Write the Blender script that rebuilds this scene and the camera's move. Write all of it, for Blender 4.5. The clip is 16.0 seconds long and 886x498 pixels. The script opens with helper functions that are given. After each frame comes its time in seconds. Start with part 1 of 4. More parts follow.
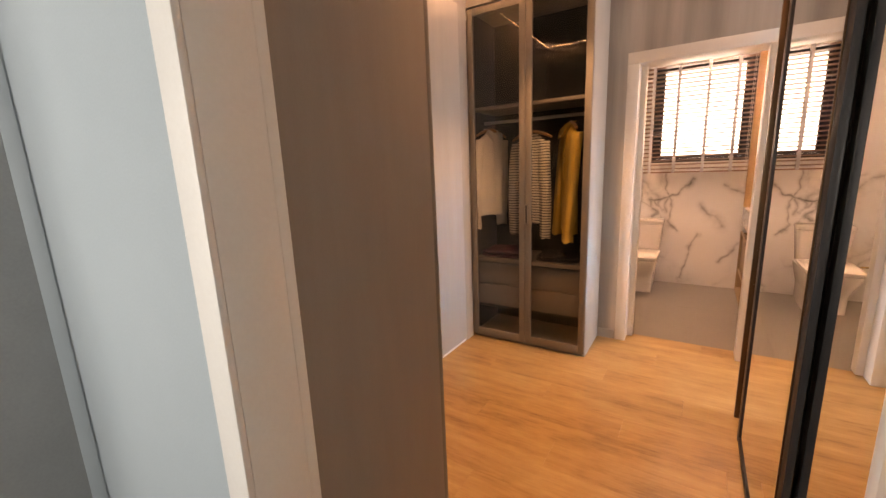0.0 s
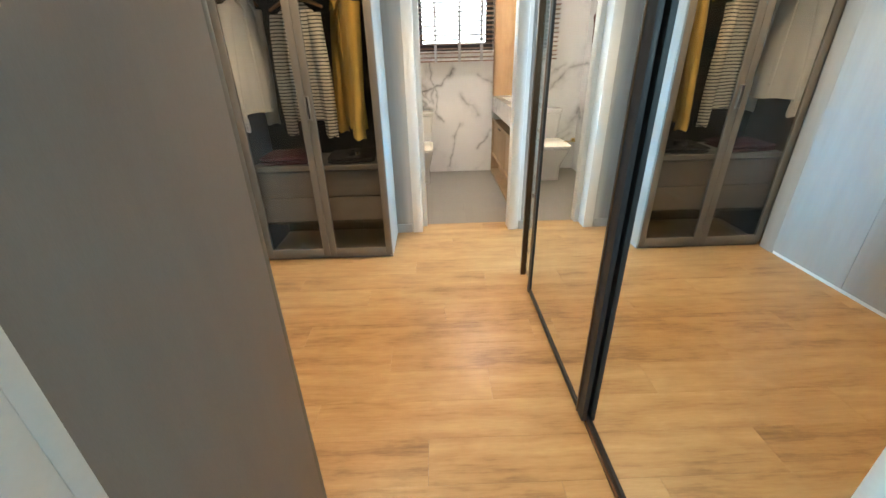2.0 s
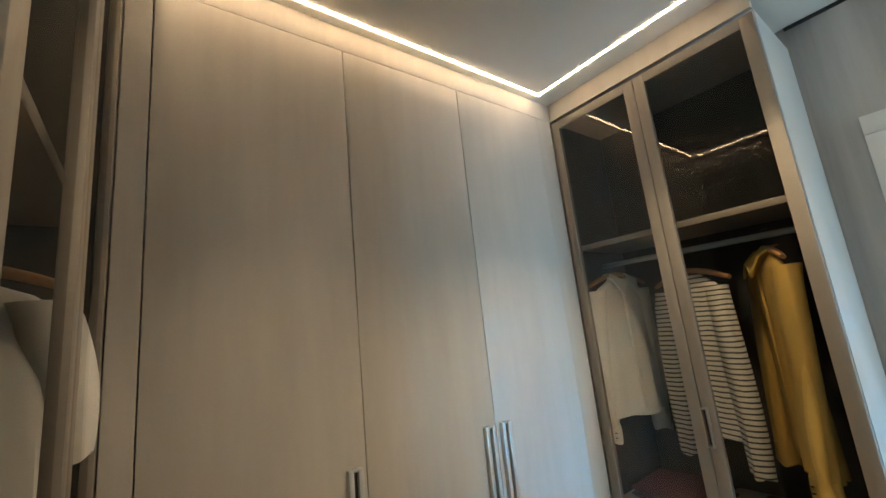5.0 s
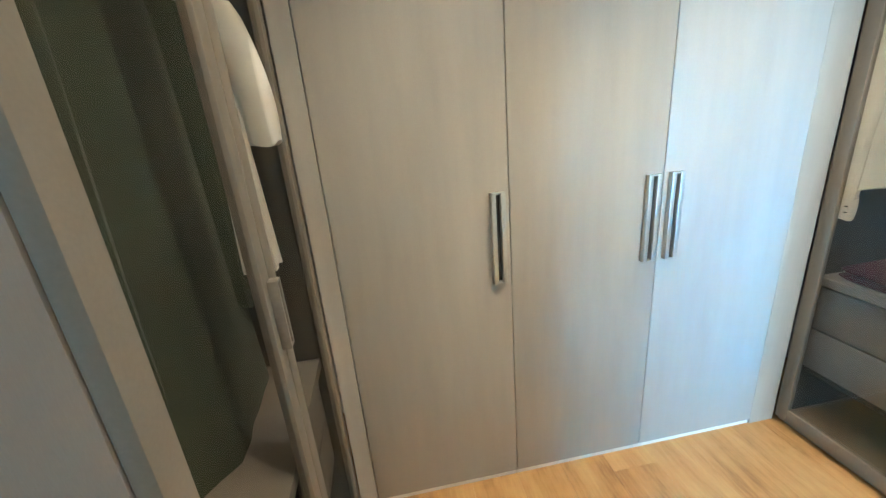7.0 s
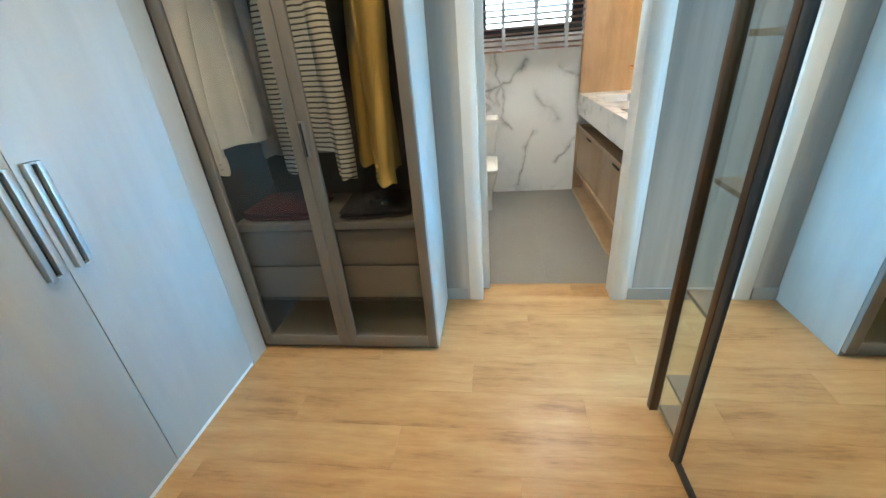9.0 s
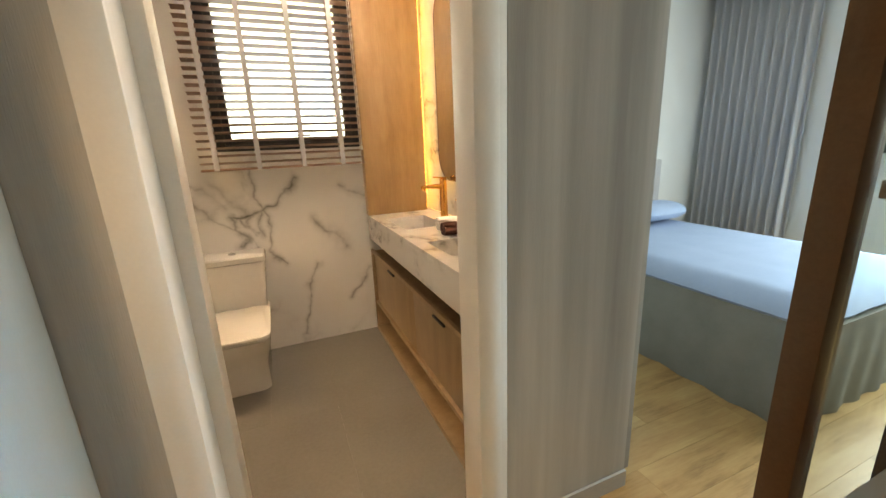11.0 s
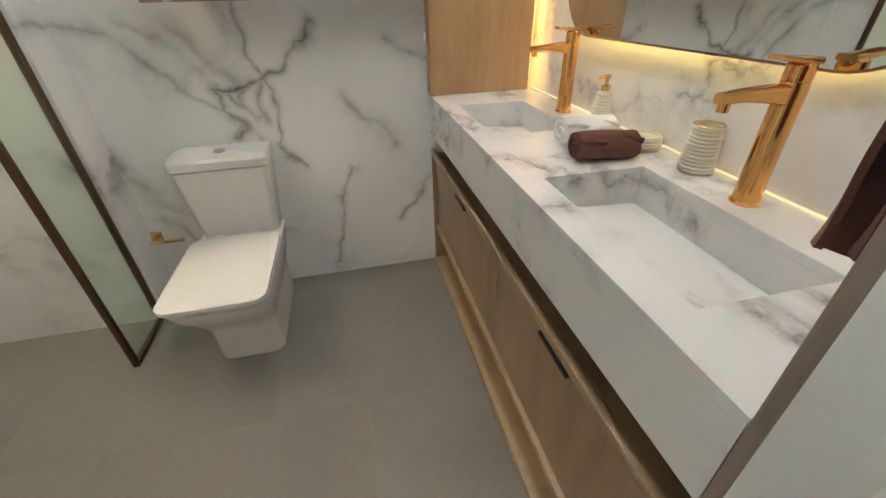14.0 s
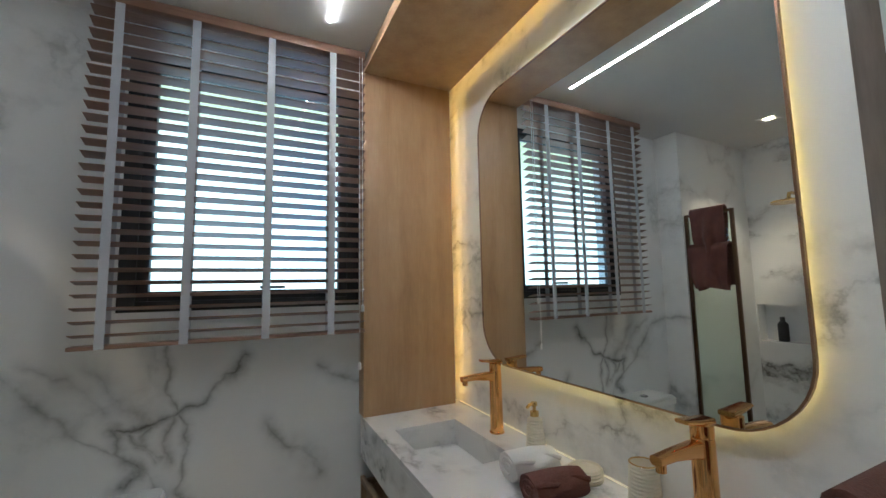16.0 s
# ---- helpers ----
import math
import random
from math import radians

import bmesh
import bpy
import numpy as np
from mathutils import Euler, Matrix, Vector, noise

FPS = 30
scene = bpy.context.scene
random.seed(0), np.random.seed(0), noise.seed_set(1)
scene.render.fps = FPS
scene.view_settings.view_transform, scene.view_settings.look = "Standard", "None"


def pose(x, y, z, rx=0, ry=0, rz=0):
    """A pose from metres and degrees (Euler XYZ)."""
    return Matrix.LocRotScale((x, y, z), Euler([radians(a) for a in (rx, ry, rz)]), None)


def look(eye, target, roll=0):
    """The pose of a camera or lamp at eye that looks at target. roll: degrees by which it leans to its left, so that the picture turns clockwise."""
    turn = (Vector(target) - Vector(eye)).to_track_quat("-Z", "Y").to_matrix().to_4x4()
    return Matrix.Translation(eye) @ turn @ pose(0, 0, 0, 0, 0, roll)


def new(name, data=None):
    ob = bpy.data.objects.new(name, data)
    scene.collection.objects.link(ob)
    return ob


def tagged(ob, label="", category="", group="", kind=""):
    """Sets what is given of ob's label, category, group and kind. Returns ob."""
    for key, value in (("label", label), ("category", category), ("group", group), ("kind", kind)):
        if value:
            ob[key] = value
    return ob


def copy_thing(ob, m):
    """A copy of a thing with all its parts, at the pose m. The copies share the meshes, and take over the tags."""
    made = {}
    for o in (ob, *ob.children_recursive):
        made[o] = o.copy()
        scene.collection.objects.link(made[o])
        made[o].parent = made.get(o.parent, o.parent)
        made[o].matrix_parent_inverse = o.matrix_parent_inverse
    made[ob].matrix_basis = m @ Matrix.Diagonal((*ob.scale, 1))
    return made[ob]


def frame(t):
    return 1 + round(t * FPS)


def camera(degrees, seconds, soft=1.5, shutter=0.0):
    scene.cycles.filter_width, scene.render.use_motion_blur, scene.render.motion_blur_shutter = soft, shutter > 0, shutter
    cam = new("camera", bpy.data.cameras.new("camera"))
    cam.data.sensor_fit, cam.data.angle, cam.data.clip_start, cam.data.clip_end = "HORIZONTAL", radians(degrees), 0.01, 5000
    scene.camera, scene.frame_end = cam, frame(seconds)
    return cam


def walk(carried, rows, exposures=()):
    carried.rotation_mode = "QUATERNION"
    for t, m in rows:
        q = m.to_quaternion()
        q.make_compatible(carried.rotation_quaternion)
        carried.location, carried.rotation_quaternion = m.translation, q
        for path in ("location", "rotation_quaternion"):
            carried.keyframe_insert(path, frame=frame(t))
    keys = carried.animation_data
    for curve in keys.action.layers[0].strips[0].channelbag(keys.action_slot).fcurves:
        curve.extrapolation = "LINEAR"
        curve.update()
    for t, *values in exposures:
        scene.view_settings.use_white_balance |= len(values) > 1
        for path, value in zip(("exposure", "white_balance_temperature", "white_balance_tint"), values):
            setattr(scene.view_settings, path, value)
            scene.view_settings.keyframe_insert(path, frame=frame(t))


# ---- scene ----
cam = camera(96.4, 16.0)
PATH = [
    (0, (-0.120, -0.072, 1.442), (-1.183, 1.574, 1.043), -2.3),
    (0.5, (-0.197, 0.033, 1.428), (-0.870, 1.846, 0.919), -2.4),
    (1, (-0.323, 0.106, 1.406), (-0.639, 1.948, 0.694), -2.1),
    (1.5, (-0.385, 0.112, 1.355), (-0.477, 1.888, 0.439), -2.3),
    (2, (-0.409, 0.128, 1.356), (-0.385, 1.925, 0.48), -1.5),
    (2.5, (-0.380, 0.155, 1.418), (-0.378, 2.084, 0.888), -3.0),
    (3, (-0.372, 0.327, 1.510), (-0.480, 2.318, 1.362), -3.4),
    (3.5, (-0.372, 0.496, 1.533), (-0.747, 2.456, 1.666), -4.1),
    (4, (-0.410, 0.722, 1.553), (-1.167, 2.551, 1.849), -5.0),
    (4.5, (-0.466, 0.888, 1.570), (-1.648, 2.450, 1.979), -6.4),
    (4.7, (-0.466, 0.951, 1.572), (-1.827, 2.348, 2.019), -6.7),
    (6.8, (-0.440, 1.225, 1.420), (-2.400, 1.360, 1.036), -5.0),
    (7, (-0.488, 1.186, 1.416), (-2.362, 1.458, 0.779), -5.0),
    (7.5, (-0.483, 1.174, 1.396), (-2.098, 1.73, 0.356), -6.3),
    (8, (-0.492, 1.106, 1.35), (-1.736, 2.14, 0.174), -7.3),
    (8.5, (-0.462, 1.097, 1.36), (-1.229, 2.554, 0.226), -6.2),
    (9, (-0.452, 1.262, 1.360), (-0.720, 3.027, 0.460), -4.8),
    (9.5, (-0.432, 1.450, 1.390), (-0.228, 3.325, 0.723), -3.9),
    (9.7, (-0.416, 1.550, 1.397), (-0.028, 3.416, 0.790), -4.2),
    (11.8, (-0.218, 2.737, 1.373), (0.541, 4.518, 0.871), -2.4),
    (12, (-0.197, 2.832, 1.364), (0.459, 4.639, 0.813), -2.1),
    (12.5, (-0.165, 3.008, 1.35), (0.265, 4.815, 0.608), -1.7),
    (13, (-0.085, 3.167, 1.325), (0.167, 4.91, 0.377), -1.9),
    (13.5, (-0.036, 3.263, 1.294), (0.164, 4.923, 0.197), -1.9),
    (14, (-0.056, 3.324, 1.291), (0.301, 4.97, 0.213), -1.5),
    (14.5, (-0.083, 3.371, 1.319), (0.522, 5.056, 0.427), -1.2),
    (15, (-0.099, 3.38, 1.368), (0.727, 5.108, 0.792), -1.3),
    (15.5, (-0.099, 3.378, 1.412), (0.81, 5.151, 1.24), -1.2),
    (16, (-0.155, 3.36, 1.475), (0.713, 5.151, 1.671), -1.1),
]
EXPOSURES = [
    (0.0, 1.0, 13000, 52),
    (0.5, 1.05, 11500, 46),
    (1.0, 1.3, 7600, 26),
    (1.5, 1.5, 7000, 15),
    (2.5, 1.48, 6800, 12),
    (3.0, 1.33, 7100, 12),
    (3.5, 1.15, 6900, 11),
    (4.0, 0.9, 7300, 12),
    (4.7, 0.88, 7000, 10),
    (7.0, 1.88, 5900, 2),
    (7.5, 1.85, 6500, 4),
    (8.5, 1.48, 5800, 2),
    (9.0, 1.28, 5900, 3),
    (9.5, 1.33, 7000, 5),
    (12.0, 0.22, 11000, 25),
    (12.5, 0.27, 8000, 13),
    (13.0, 0.43, 6600, 9),
    (14.0, 0.6, 6200, 6),
    (14.5, 0.5, 5850, 6),
    (15.2, 0.12, 5500, 5),
    (16.0, -0.38, 5500, 5),
]
walk(cam, [(t, look(eye, target, roll)) for t, eye, target, roll in PATH], EXPOSURES)

# ---- world and large lights ----
world = bpy.data.worlds.new("sky")
scene.world = world
world.use_nodes = True
sky = world.node_tree.nodes.new("ShaderNodeTexSky")
sky.sky_type, sky.sun_disc, sky.sun_elevation, sky.sun_rotation = "NISHITA", False, radians(48), radians(70)
world.node_tree.nodes["Background"].inputs["Strength"].default_value = 0.12
world.node_tree.links.new(sky.outputs[0], world.node_tree.nodes["Background"].inputs["Color"])


def lamp(name, kind, m, energy, colour, **settings):
    data = bpy.data.lights.new(name, kind)
    data.energy, data.color = energy, colour
    if kind == "AREA":
        data.spread = radians(settings.get("spread", 180))
        data.shape, data.size, data.size_y = "RECTANGLE", settings["size"], settings["size_y"]
    if kind == "SPOT":
        data.spot_size, data.spot_blend, data.shadow_soft_size = radians(settings["cone"]), 0.6, 0.03
    if kind == "SUN":
        data.angle = radians(settings["angle"])
    ob = new(name, data)
    ob.matrix_world = m
    return ob


WARM, DAY = (1.0, 0.72, 0.45), (0.06, 0.48, 1.0)
lamp("bedroom_window_light", "AREA", look((3.93, 3.44, 0.7), (-0.95, 2.88, 0.5)), 4.6, DAY, size=0.4, size_y=0.9, spread=28)
lamp("bedroom_sky_light", "AREA", look((3.93, 2.93, 1.5), (0.0, 3.2, 0.9)), 98, (0.50, 0.78, 1.0), size=1.0, size_y=1.8)
# added bluish fill for the hall and entrance; the hall walls have no window
lamp("hall_fill_light", "AREA", look((-1.4, -1.55, 1.5), (-1.2, 0.2, 1.2)), 24, (0.50, 0.84, 1.0), size=1.2, size_y=1.2)


# ---- materials ----
def start(name):
    m = bpy.data.materials.new(name)
    m.use_nodes = True
    return m, m.node_tree, m.node_tree.nodes["Principled BSDF"]


def link(nt, a, b):
    nt.links.new(a, b)


def math_node(nt, op, a, b=None, clamp=False):
    n = nt.nodes.new("ShaderNodeMath")
    n.operation, n.use_clamp = op, clamp
    for k, v in enumerate((a, b)):
        if v is None:
            continue
        if isinstance(v, (int, float)):
            n.inputs[k].default_value = v
        else:
            link(nt, v, n.inputs[k])
    return n.outputs[0]


def vec_node(nt, op, a, b=None, out=0):
    n = nt.nodes.new("ShaderNodeVectorMath")
    n.operation = op
    for k, v in enumerate((a, b)):
        if v is None:
            continue
        if isinstance(v, (tuple, list)):
            n.inputs[k].default_value = v
        elif isinstance(v, (int, float)):
            n.inputs["Scale"].default_value = v
        elif op == "SCALE" and k == 1:
            link(nt, v, n.inputs["Scale"])
        else:
            link(nt, v, n.inputs[k])
    return n.outputs[out]


def noise_node(nt, vec, scale, detail=4.0, rough=0.55, out="Fac"):
    n = nt.nodes.new("ShaderNodeTexNoise")
    n.inputs["Scale"].default_value, n.inputs["Detail"].default_value, n.inputs["Roughness"].default_value = scale, detail, rough
    link(nt, vec, n.inputs["Vector"])
    return n.outputs[out]


def ramp_node(nt, fac, stops):
    n = nt.nodes.new("ShaderNodeValToRGB")
    while len(n.color_ramp.elements) < len(stops):
        n.color_ramp.elements.new(0.5)
    for e, (p, c) in zip(n.color_ramp.elements, stops):
        e.position, e.color = p, (*c, 1)
    link(nt, fac, n.inputs[0])
    return n.outputs[0]


def coords(nt, stretch=(1, 1, 1), shifted=False):
    v = nt.nodes.new("ShaderNodeTexCoord").outputs["Object"]
    if shifted:
        r = nt.nodes.new("ShaderNodeObjectInfo").outputs["Random"]
        v = vec_node(nt, "ADD", v, vec_node(nt, "SCALE", (13.0, 7.0, 5.0), r))
    return vec_node(nt, "MULTIPLY", v, stretch)


def bump_node(nt, bsdf, height, strength, distance=0.002):
    b = nt.nodes.new("ShaderNodeBump")
    b.inputs["Strength"].default_value, b.inputs["Distance"].default_value = strength, distance
    link(nt, height, b.inputs["Height"])
    link(nt, b.outputs[0], bsdf.inputs["Normal"])


def surf(name, lo, hi, rough=0.5, metal=0.0, scale=6, stretch=(1, 1, 1), fine=150, bump=0.15, shifted=False, mixed=0.6, sheen=0.0, spread=0.1):
    """A surface whose colour drifts between two tones at two scales, with fine relief."""
    m, nt, bsdf = start(name)
    v = coords(nt, stretch, shifted)
    big, small = noise_node(nt, v, scale, 5), noise_node(nt, v, fine, 3)
    f = math_node(nt, "ADD", math_node(nt, "MULTIPLY", big, mixed), math_node(nt, "MULTIPLY", small, 1 - mixed))
    link(nt, ramp_node(nt, f, [(0.32, lo), (0.68, hi)]), bsdf.inputs["Base Color"])
    r = math_node(nt, "ADD", math_node(nt, "MULTIPLY", big, spread * 2), rough - spread)
    link(nt, r, bsdf.inputs["Roughness"])
    bsdf.inputs["Metallic"].default_value = metal
    if sheen:
        bsdf.inputs["Sheen Weight"].default_value, bsdf.inputs["Sheen Roughness"].default_value = sheen, 0.5
    if bump:
        bump_node(nt, bsdf, small, bump)
    return m


def glowing(name, colour, strength):
    m, nt, bsdf = start(name)
    bsdf.inputs["Base Color"].default_value = (0.8, 0.8, 0.8, 1)
    bsdf.inputs["Emission Color"].default_value, bsdf.inputs["Emission Strength"].default_value = (*colour, 1), strength
    return m


def glass(name, tint, rough=0.0, clear=0.9, gloss=0.5, graze=0.9):
    """Thin sheet glass: mostly clear, with a mirror-like gloss at grazing angles."""
    m, nt, bsdf = start(name)
    nt.nodes.remove(bsdf)
    t, g, mix, f = (nt.nodes.new(k) for k in ("ShaderNodeBsdfTransparent", "ShaderNodeBsdfGlossy", "ShaderNodeMixShader", "ShaderNodeLayerWeight"))
    t.inputs[0].default_value = (*[c * clear for c in tint], 1)
    g.inputs["Roughness"].default_value = rough
    g.inputs["Color"].default_value = (0.95, 0.95, 0.95, 1)
    f.inputs["Blend"].default_value = 0.5
    steep = math_node(nt, "POWER", f.outputs["Facing"], 5.0)
    fac = math_node(nt, "MULTIPLY", math_node(nt, "ADD", math_node(nt, "MULTIPLY", steep, graze), 0.045), gloss * 2, clamp=True)
    link(nt, fac, mix.inputs[0])
    link(nt, t.outputs[0], mix.inputs[1])
    link(nt, g.outputs[0], mix.inputs[2])
    link(nt, mix.outputs[0], nt.nodes["Material Output"].inputs["Surface"])
    return m


def veined(name, axes, lines=(), rough=0.16, base=(0.84, 0.84, 0.835), scale=1.0, amount=1.0):
    """Polished white marble-look slab: cloudy grey, thin warped veins, and named veins along lines in the plane of axes."""
    m, nt, bsdf = start(name)
    v = coords(nt)
    slant = nt.nodes.new("ShaderNodeMapping")
    slant.inputs["Rotation"].default_value = (0.65, 0.45, 0.75)
    slant.inputs["Scale"].default_value = (1.0, 0.42, 1.0)
    link(nt, v, slant.inputs["Vector"])
    sv = slant.outputs[0]
    warp = vec_node(nt, "SUBTRACT", noise_node(nt, v, 4.5 * scale, 5, 0.62, "Color"), (0.5, 0.5, 0.5))
    w = vec_node(nt, "ADD", sv, vec_node(nt, "SCALE", warp, 0.26 / scale))
    thin = math_node(nt, "ABSOLUTE", math_node(nt, "SUBTRACT", noise_node(nt, w, 1.7 * scale, 3, 0.5), 0.5))
    gate = math_node(nt, "MULTIPLY", math_node(nt, "SUBTRACT", noise_node(nt, v, 1.4 * scale, 3), 0.41), 6, clamp=True)
    mottle = math_node(nt, "ADD", math_node(nt, "MULTIPLY", noise_node(nt, w, 9 * scale, 5, 0.6), 2.2), -0.55, clamp=True)
    core = math_node(nt, "MULTIPLY", math_node(nt, "SUBTRACT", 1.0, math_node(nt, "MULTIPLY", thin, 65), clamp=True), 0.13)
    smoke = math_node(nt, "MULTIPLY", math_node(nt, "POWER", math_node(nt, "SUBTRACT", 1.0, math_node(nt, "MULTIPLY", thin, 9), clamp=True), 2.0), 0.36)
    dark = math_node(nt, "MULTIPLY", math_node(nt, "ADD", core, smoke), math_node(nt, "MULTIPLY", gate, mottle))
    dark = math_node(nt, "MULTIPLY", dark, amount)
    if lines:
        jig = vec_node(nt, "SUBTRACT", noise_node(nt, v, 7, 4, 0.5, "Color"), (0.5, 0.5, 0.5))
        q = vec_node(nt, "ADD", v, vec_node(nt, "SCALE", jig, 0.13))
        q = vec_node(nt, "MULTIPLY", q, axes)
        blot = math_node(nt, "ADD", math_node(nt, "MULTIPLY", noise_node(nt, v, 11, 5), 2.2), -0.45, clamp=True)
        total = None
        for a, b, width, depth in lines:
            ba = b - a
            pa = vec_node(nt, "SUBTRACT", q, tuple(a))
            h = math_node(nt, "MULTIPLY", vec_node(nt, "DOT_PRODUCT", pa, tuple(ba), 1), 1 / ba.length_squared, clamp=True)
            d = vec_node(nt, "LENGTH", vec_node(nt, "SUBTRACT", pa, vec_node(nt, "SCALE", tuple(ba), h)), None, 1)
            s = math_node(nt, "SUBTRACT", 1.0, math_node(nt, "MULTIPLY", d, 1 / (3.7 * width)), clamp=True)
            s = math_node(nt, "MULTIPLY", s, depth)
            total = s if total is None else math_node(nt, "MAXIMUM", total, s)
        total = math_node(nt, "ADD", math_node(nt, "MULTIPLY", math_node(nt, "POWER", total, 7.0), 0.58), math_node(nt, "MULTIPLY", math_node(nt, "POWER", total, 2.2), 0.42))
        dark = math_node(nt, "ADD", dark, math_node(nt, "MULTIPLY", total, blot), clamp=True)
    link(nt, ramp_node(nt, dark, [(0.0, base), (0.35, tuple(c * 0.62 for c in base)), (1.0, (0.13, 0.125, 0.115))]), bsdf.inputs["Base Color"])
    bsdf.inputs["Roughness"].default_value = rough
    return m


def planked(name, lo, hi, streak, along=0, rough=0.38, shifted=True, grain=1.0):
    """Wood with long grain along one axis, cathedral streaks and knots; each board gets its own tone."""
    m, nt, bsdf = start(name)
    k = [14.0, 14.0, 14.0]
    k[along] = 1.1
    v = coords(nt, (1, 1, 1), shifted)
    long = vec_node(nt, "MULTIPLY", v, tuple(k))
    warp = noise_node(nt, v, 2.5, 3, 0.5, "Color")
    lw = vec_node(nt, "ADD", long, vec_node(nt, "SCALE", warp, 1.2))
    a, b = noise_node(nt, lw, 1.0, 6, 0.62), noise_node(nt, vec_node(nt, "MULTIPLY", long, (3, 3, 3)), 3.0 * grain, 4, 0.6)
    blotch = noise_node(nt, vec_node(nt, "MULTIPLY", v, tuple(0.5 if q < 2 else 1.0 for q in k)), 5.0, 5, 0.65)
    f = math_node(nt, "ADD", math_node(nt, "MULTIPLY", a, 0.46), math_node(nt, "MULTIPLY", b, 0.18))
    f = math_node(nt, "ADD", f, math_node(nt, "MULTIPLY", blotch, 0.36))
    if shifted:
        r = nt.nodes.new("ShaderNodeObjectInfo").outputs["Random"]
        f = math_node(nt, "ADD", f, math_node(nt, "MULTIPLY", math_node(nt, "SUBTRACT", r, 0.5), 0.05))
    link(nt, ramp_node(nt, f, [(0.34, streak), (0.47, lo), (0.66, hi)]), bsdf.inputs["Base Color"])
    link(nt, math_node(nt, "ADD", math_node(nt, "MULTIPLY", a, 0.2), rough - 0.1), bsdf.inputs["Roughness"])
    bump_node(nt, bsdf, b, 0.12, 0.001)
    return m


LACQUER = surf("light grey laminate", (0.35, 0.335, 0.312), (0.41, 0.395, 0.37), 0.42, scale=2, stretch=(9, 9, 1.2), fine=90, bump=0.06)
TAUPE = surf("taupe painted frame", (0.17, 0.152, 0.132), (0.205, 0.185, 0.162), 0.42, scale=5, fine=180, bump=0.05)
TAUPELAM = surf("grey brown laminate", (0.275, 0.240, 0.222), (0.315, 0.278, 0.258), 0.68, scale=2, stretch=(9, 9, 1.2), fine=90, bump=0.06)
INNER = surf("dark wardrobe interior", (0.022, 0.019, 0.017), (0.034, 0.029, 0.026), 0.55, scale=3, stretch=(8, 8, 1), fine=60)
DRAWER = surf("brown grey drawer front", (0.155, 0.135, 0.118), (0.19, 0.168, 0.148), 0.5, scale=3, stretch=(1, 8, 8), fine=60)
PAPER = surf("grey textile wall covering", (0.29, 0.284, 0.276), (0.60, 0.592, 0.575), 0.8, scale=1.0, stretch=(5.0, 5.0, 0.25), fine=90, bump=0.3, mixed=0.94)
PLASTER = surf("white ceiling paint", (0.70, 0.70, 0.69), (0.76, 0.76, 0.75), 0.85, scale=3, fine=220, bump=0.08)
WALLPAINT = surf("pale wall paint", (0.66, 0.67, 0.66), (0.72, 0.73, 0.72), 0.8, scale=2, fine=200, bump=0.08)
HALLPAINT = surf("blue grey wall paint", (0.33, 0.43, 0.48), (0.39, 0.49, 0.54), 0.75, scale=2, fine=200, bump=0.08)
WHITE = surf("white satin joinery", (0.80, 0.79, 0.77), (0.86, 0.85, 0.83), 0.35, scale=4, fine=120, bump=0.04)
SKIRT = surf("grey skirting", (0.38, 0.38, 0.375), (0.44, 0.44, 0.435), 0.45, scale=4, fine=120, bump=0.04)
OAKFLOOR = planked("oak vinyl planks", (0.44, 0.258, 0.108), (0.58, 0.385, 0.183), (0.23, 0.12, 0.045), 0, 0.34)
OAK = planked("light oak veneer", (0.44, 0.27, 0.135), (0.54, 0.355, 0.195), (0.35, 0.20, 0.095), 2, 0.42, False)
OAKFRONT = planked("light oak drawer veneer", (0.34, 0.235, 0.14), (0.43, 0.31, 0.195), (0.26, 0.175, 0.10), 2, 0.45, False)
GROUT2 = surf("tile grout", (0.195, 0.188, 0.173), (0.225, 0.217, 0.20), 0.8)
TILE = surf("grey porcelain floor tile", (0.195, 0.188, 0.173), (0.245, 0.237, 0.220), 0.38, scale=2.2, fine=60, bump=0.04, shifted=True)
GROUT = surf("dark substrate", (0.10, 0.095, 0.09), (0.14, 0.13, 0.12), 0.9)
BRONZE = surf("brown anodised metal", (0.10, 0.055, 0.03), (0.14, 0.08, 0.045), 0.38, 0.7, fine=200, bump=0.03)
ROSEBRONZE = surf("rose bronze mirror edge", (0.22, 0.13, 0.09), (0.28, 0.17, 0.12), 0.3, 0.8, fine=200, bump=0.03)
BLACK = surf("black aluminium", (0.012, 0.012, 0.015), (0.021, 0.021, 0.025), 0.5, 0.0, fine=200, bump=0.03)
GOLD = surf("rose gold metal", (0.78, 0.40, 0.13), (0.84, 0.46, 0.17), 0.12, 1.0, fine=30, bump=0.0, spread=0.04)
CHROME = surf("chrome metal", (0.62, 0.62, 0.62), (0.7, 0.7, 0.7), 0.14, 1.0, fine=30, bump=0.0, spread=0.04)
DARKPULL = surf("taupe metal pull", (0.22, 0.205, 0.19), (0.29, 0.27, 0.25), 0.4, 0.4, fine=120, bump=0.04)
STEEL = surf("brushed grey handle", (0.38, 0.395, 0.39), (0.47, 0.485, 0.48), 0.38, 0.5, fine=120, bump=0.05)
CERAMIC = surf("white glazed ceramic", (0.80, 0.79, 0.77), (0.84, 0.83, 0.81), 0.1, scale=3, fine=30, bump=0.0, spread=0.03)
EDGEWOOD = planked("grey brown raw wood", (0.30, 0.235, 0.185), (0.40, 0.33, 0.27), (0.17, 0.125, 0.095), 2, 0.6, False)
SLAT = planked("walnut blind slats", (0.26, 0.15, 0.105), (0.35, 0.215, 0.155), (0.17, 0.09, 0.06), 0, 0.34, True)
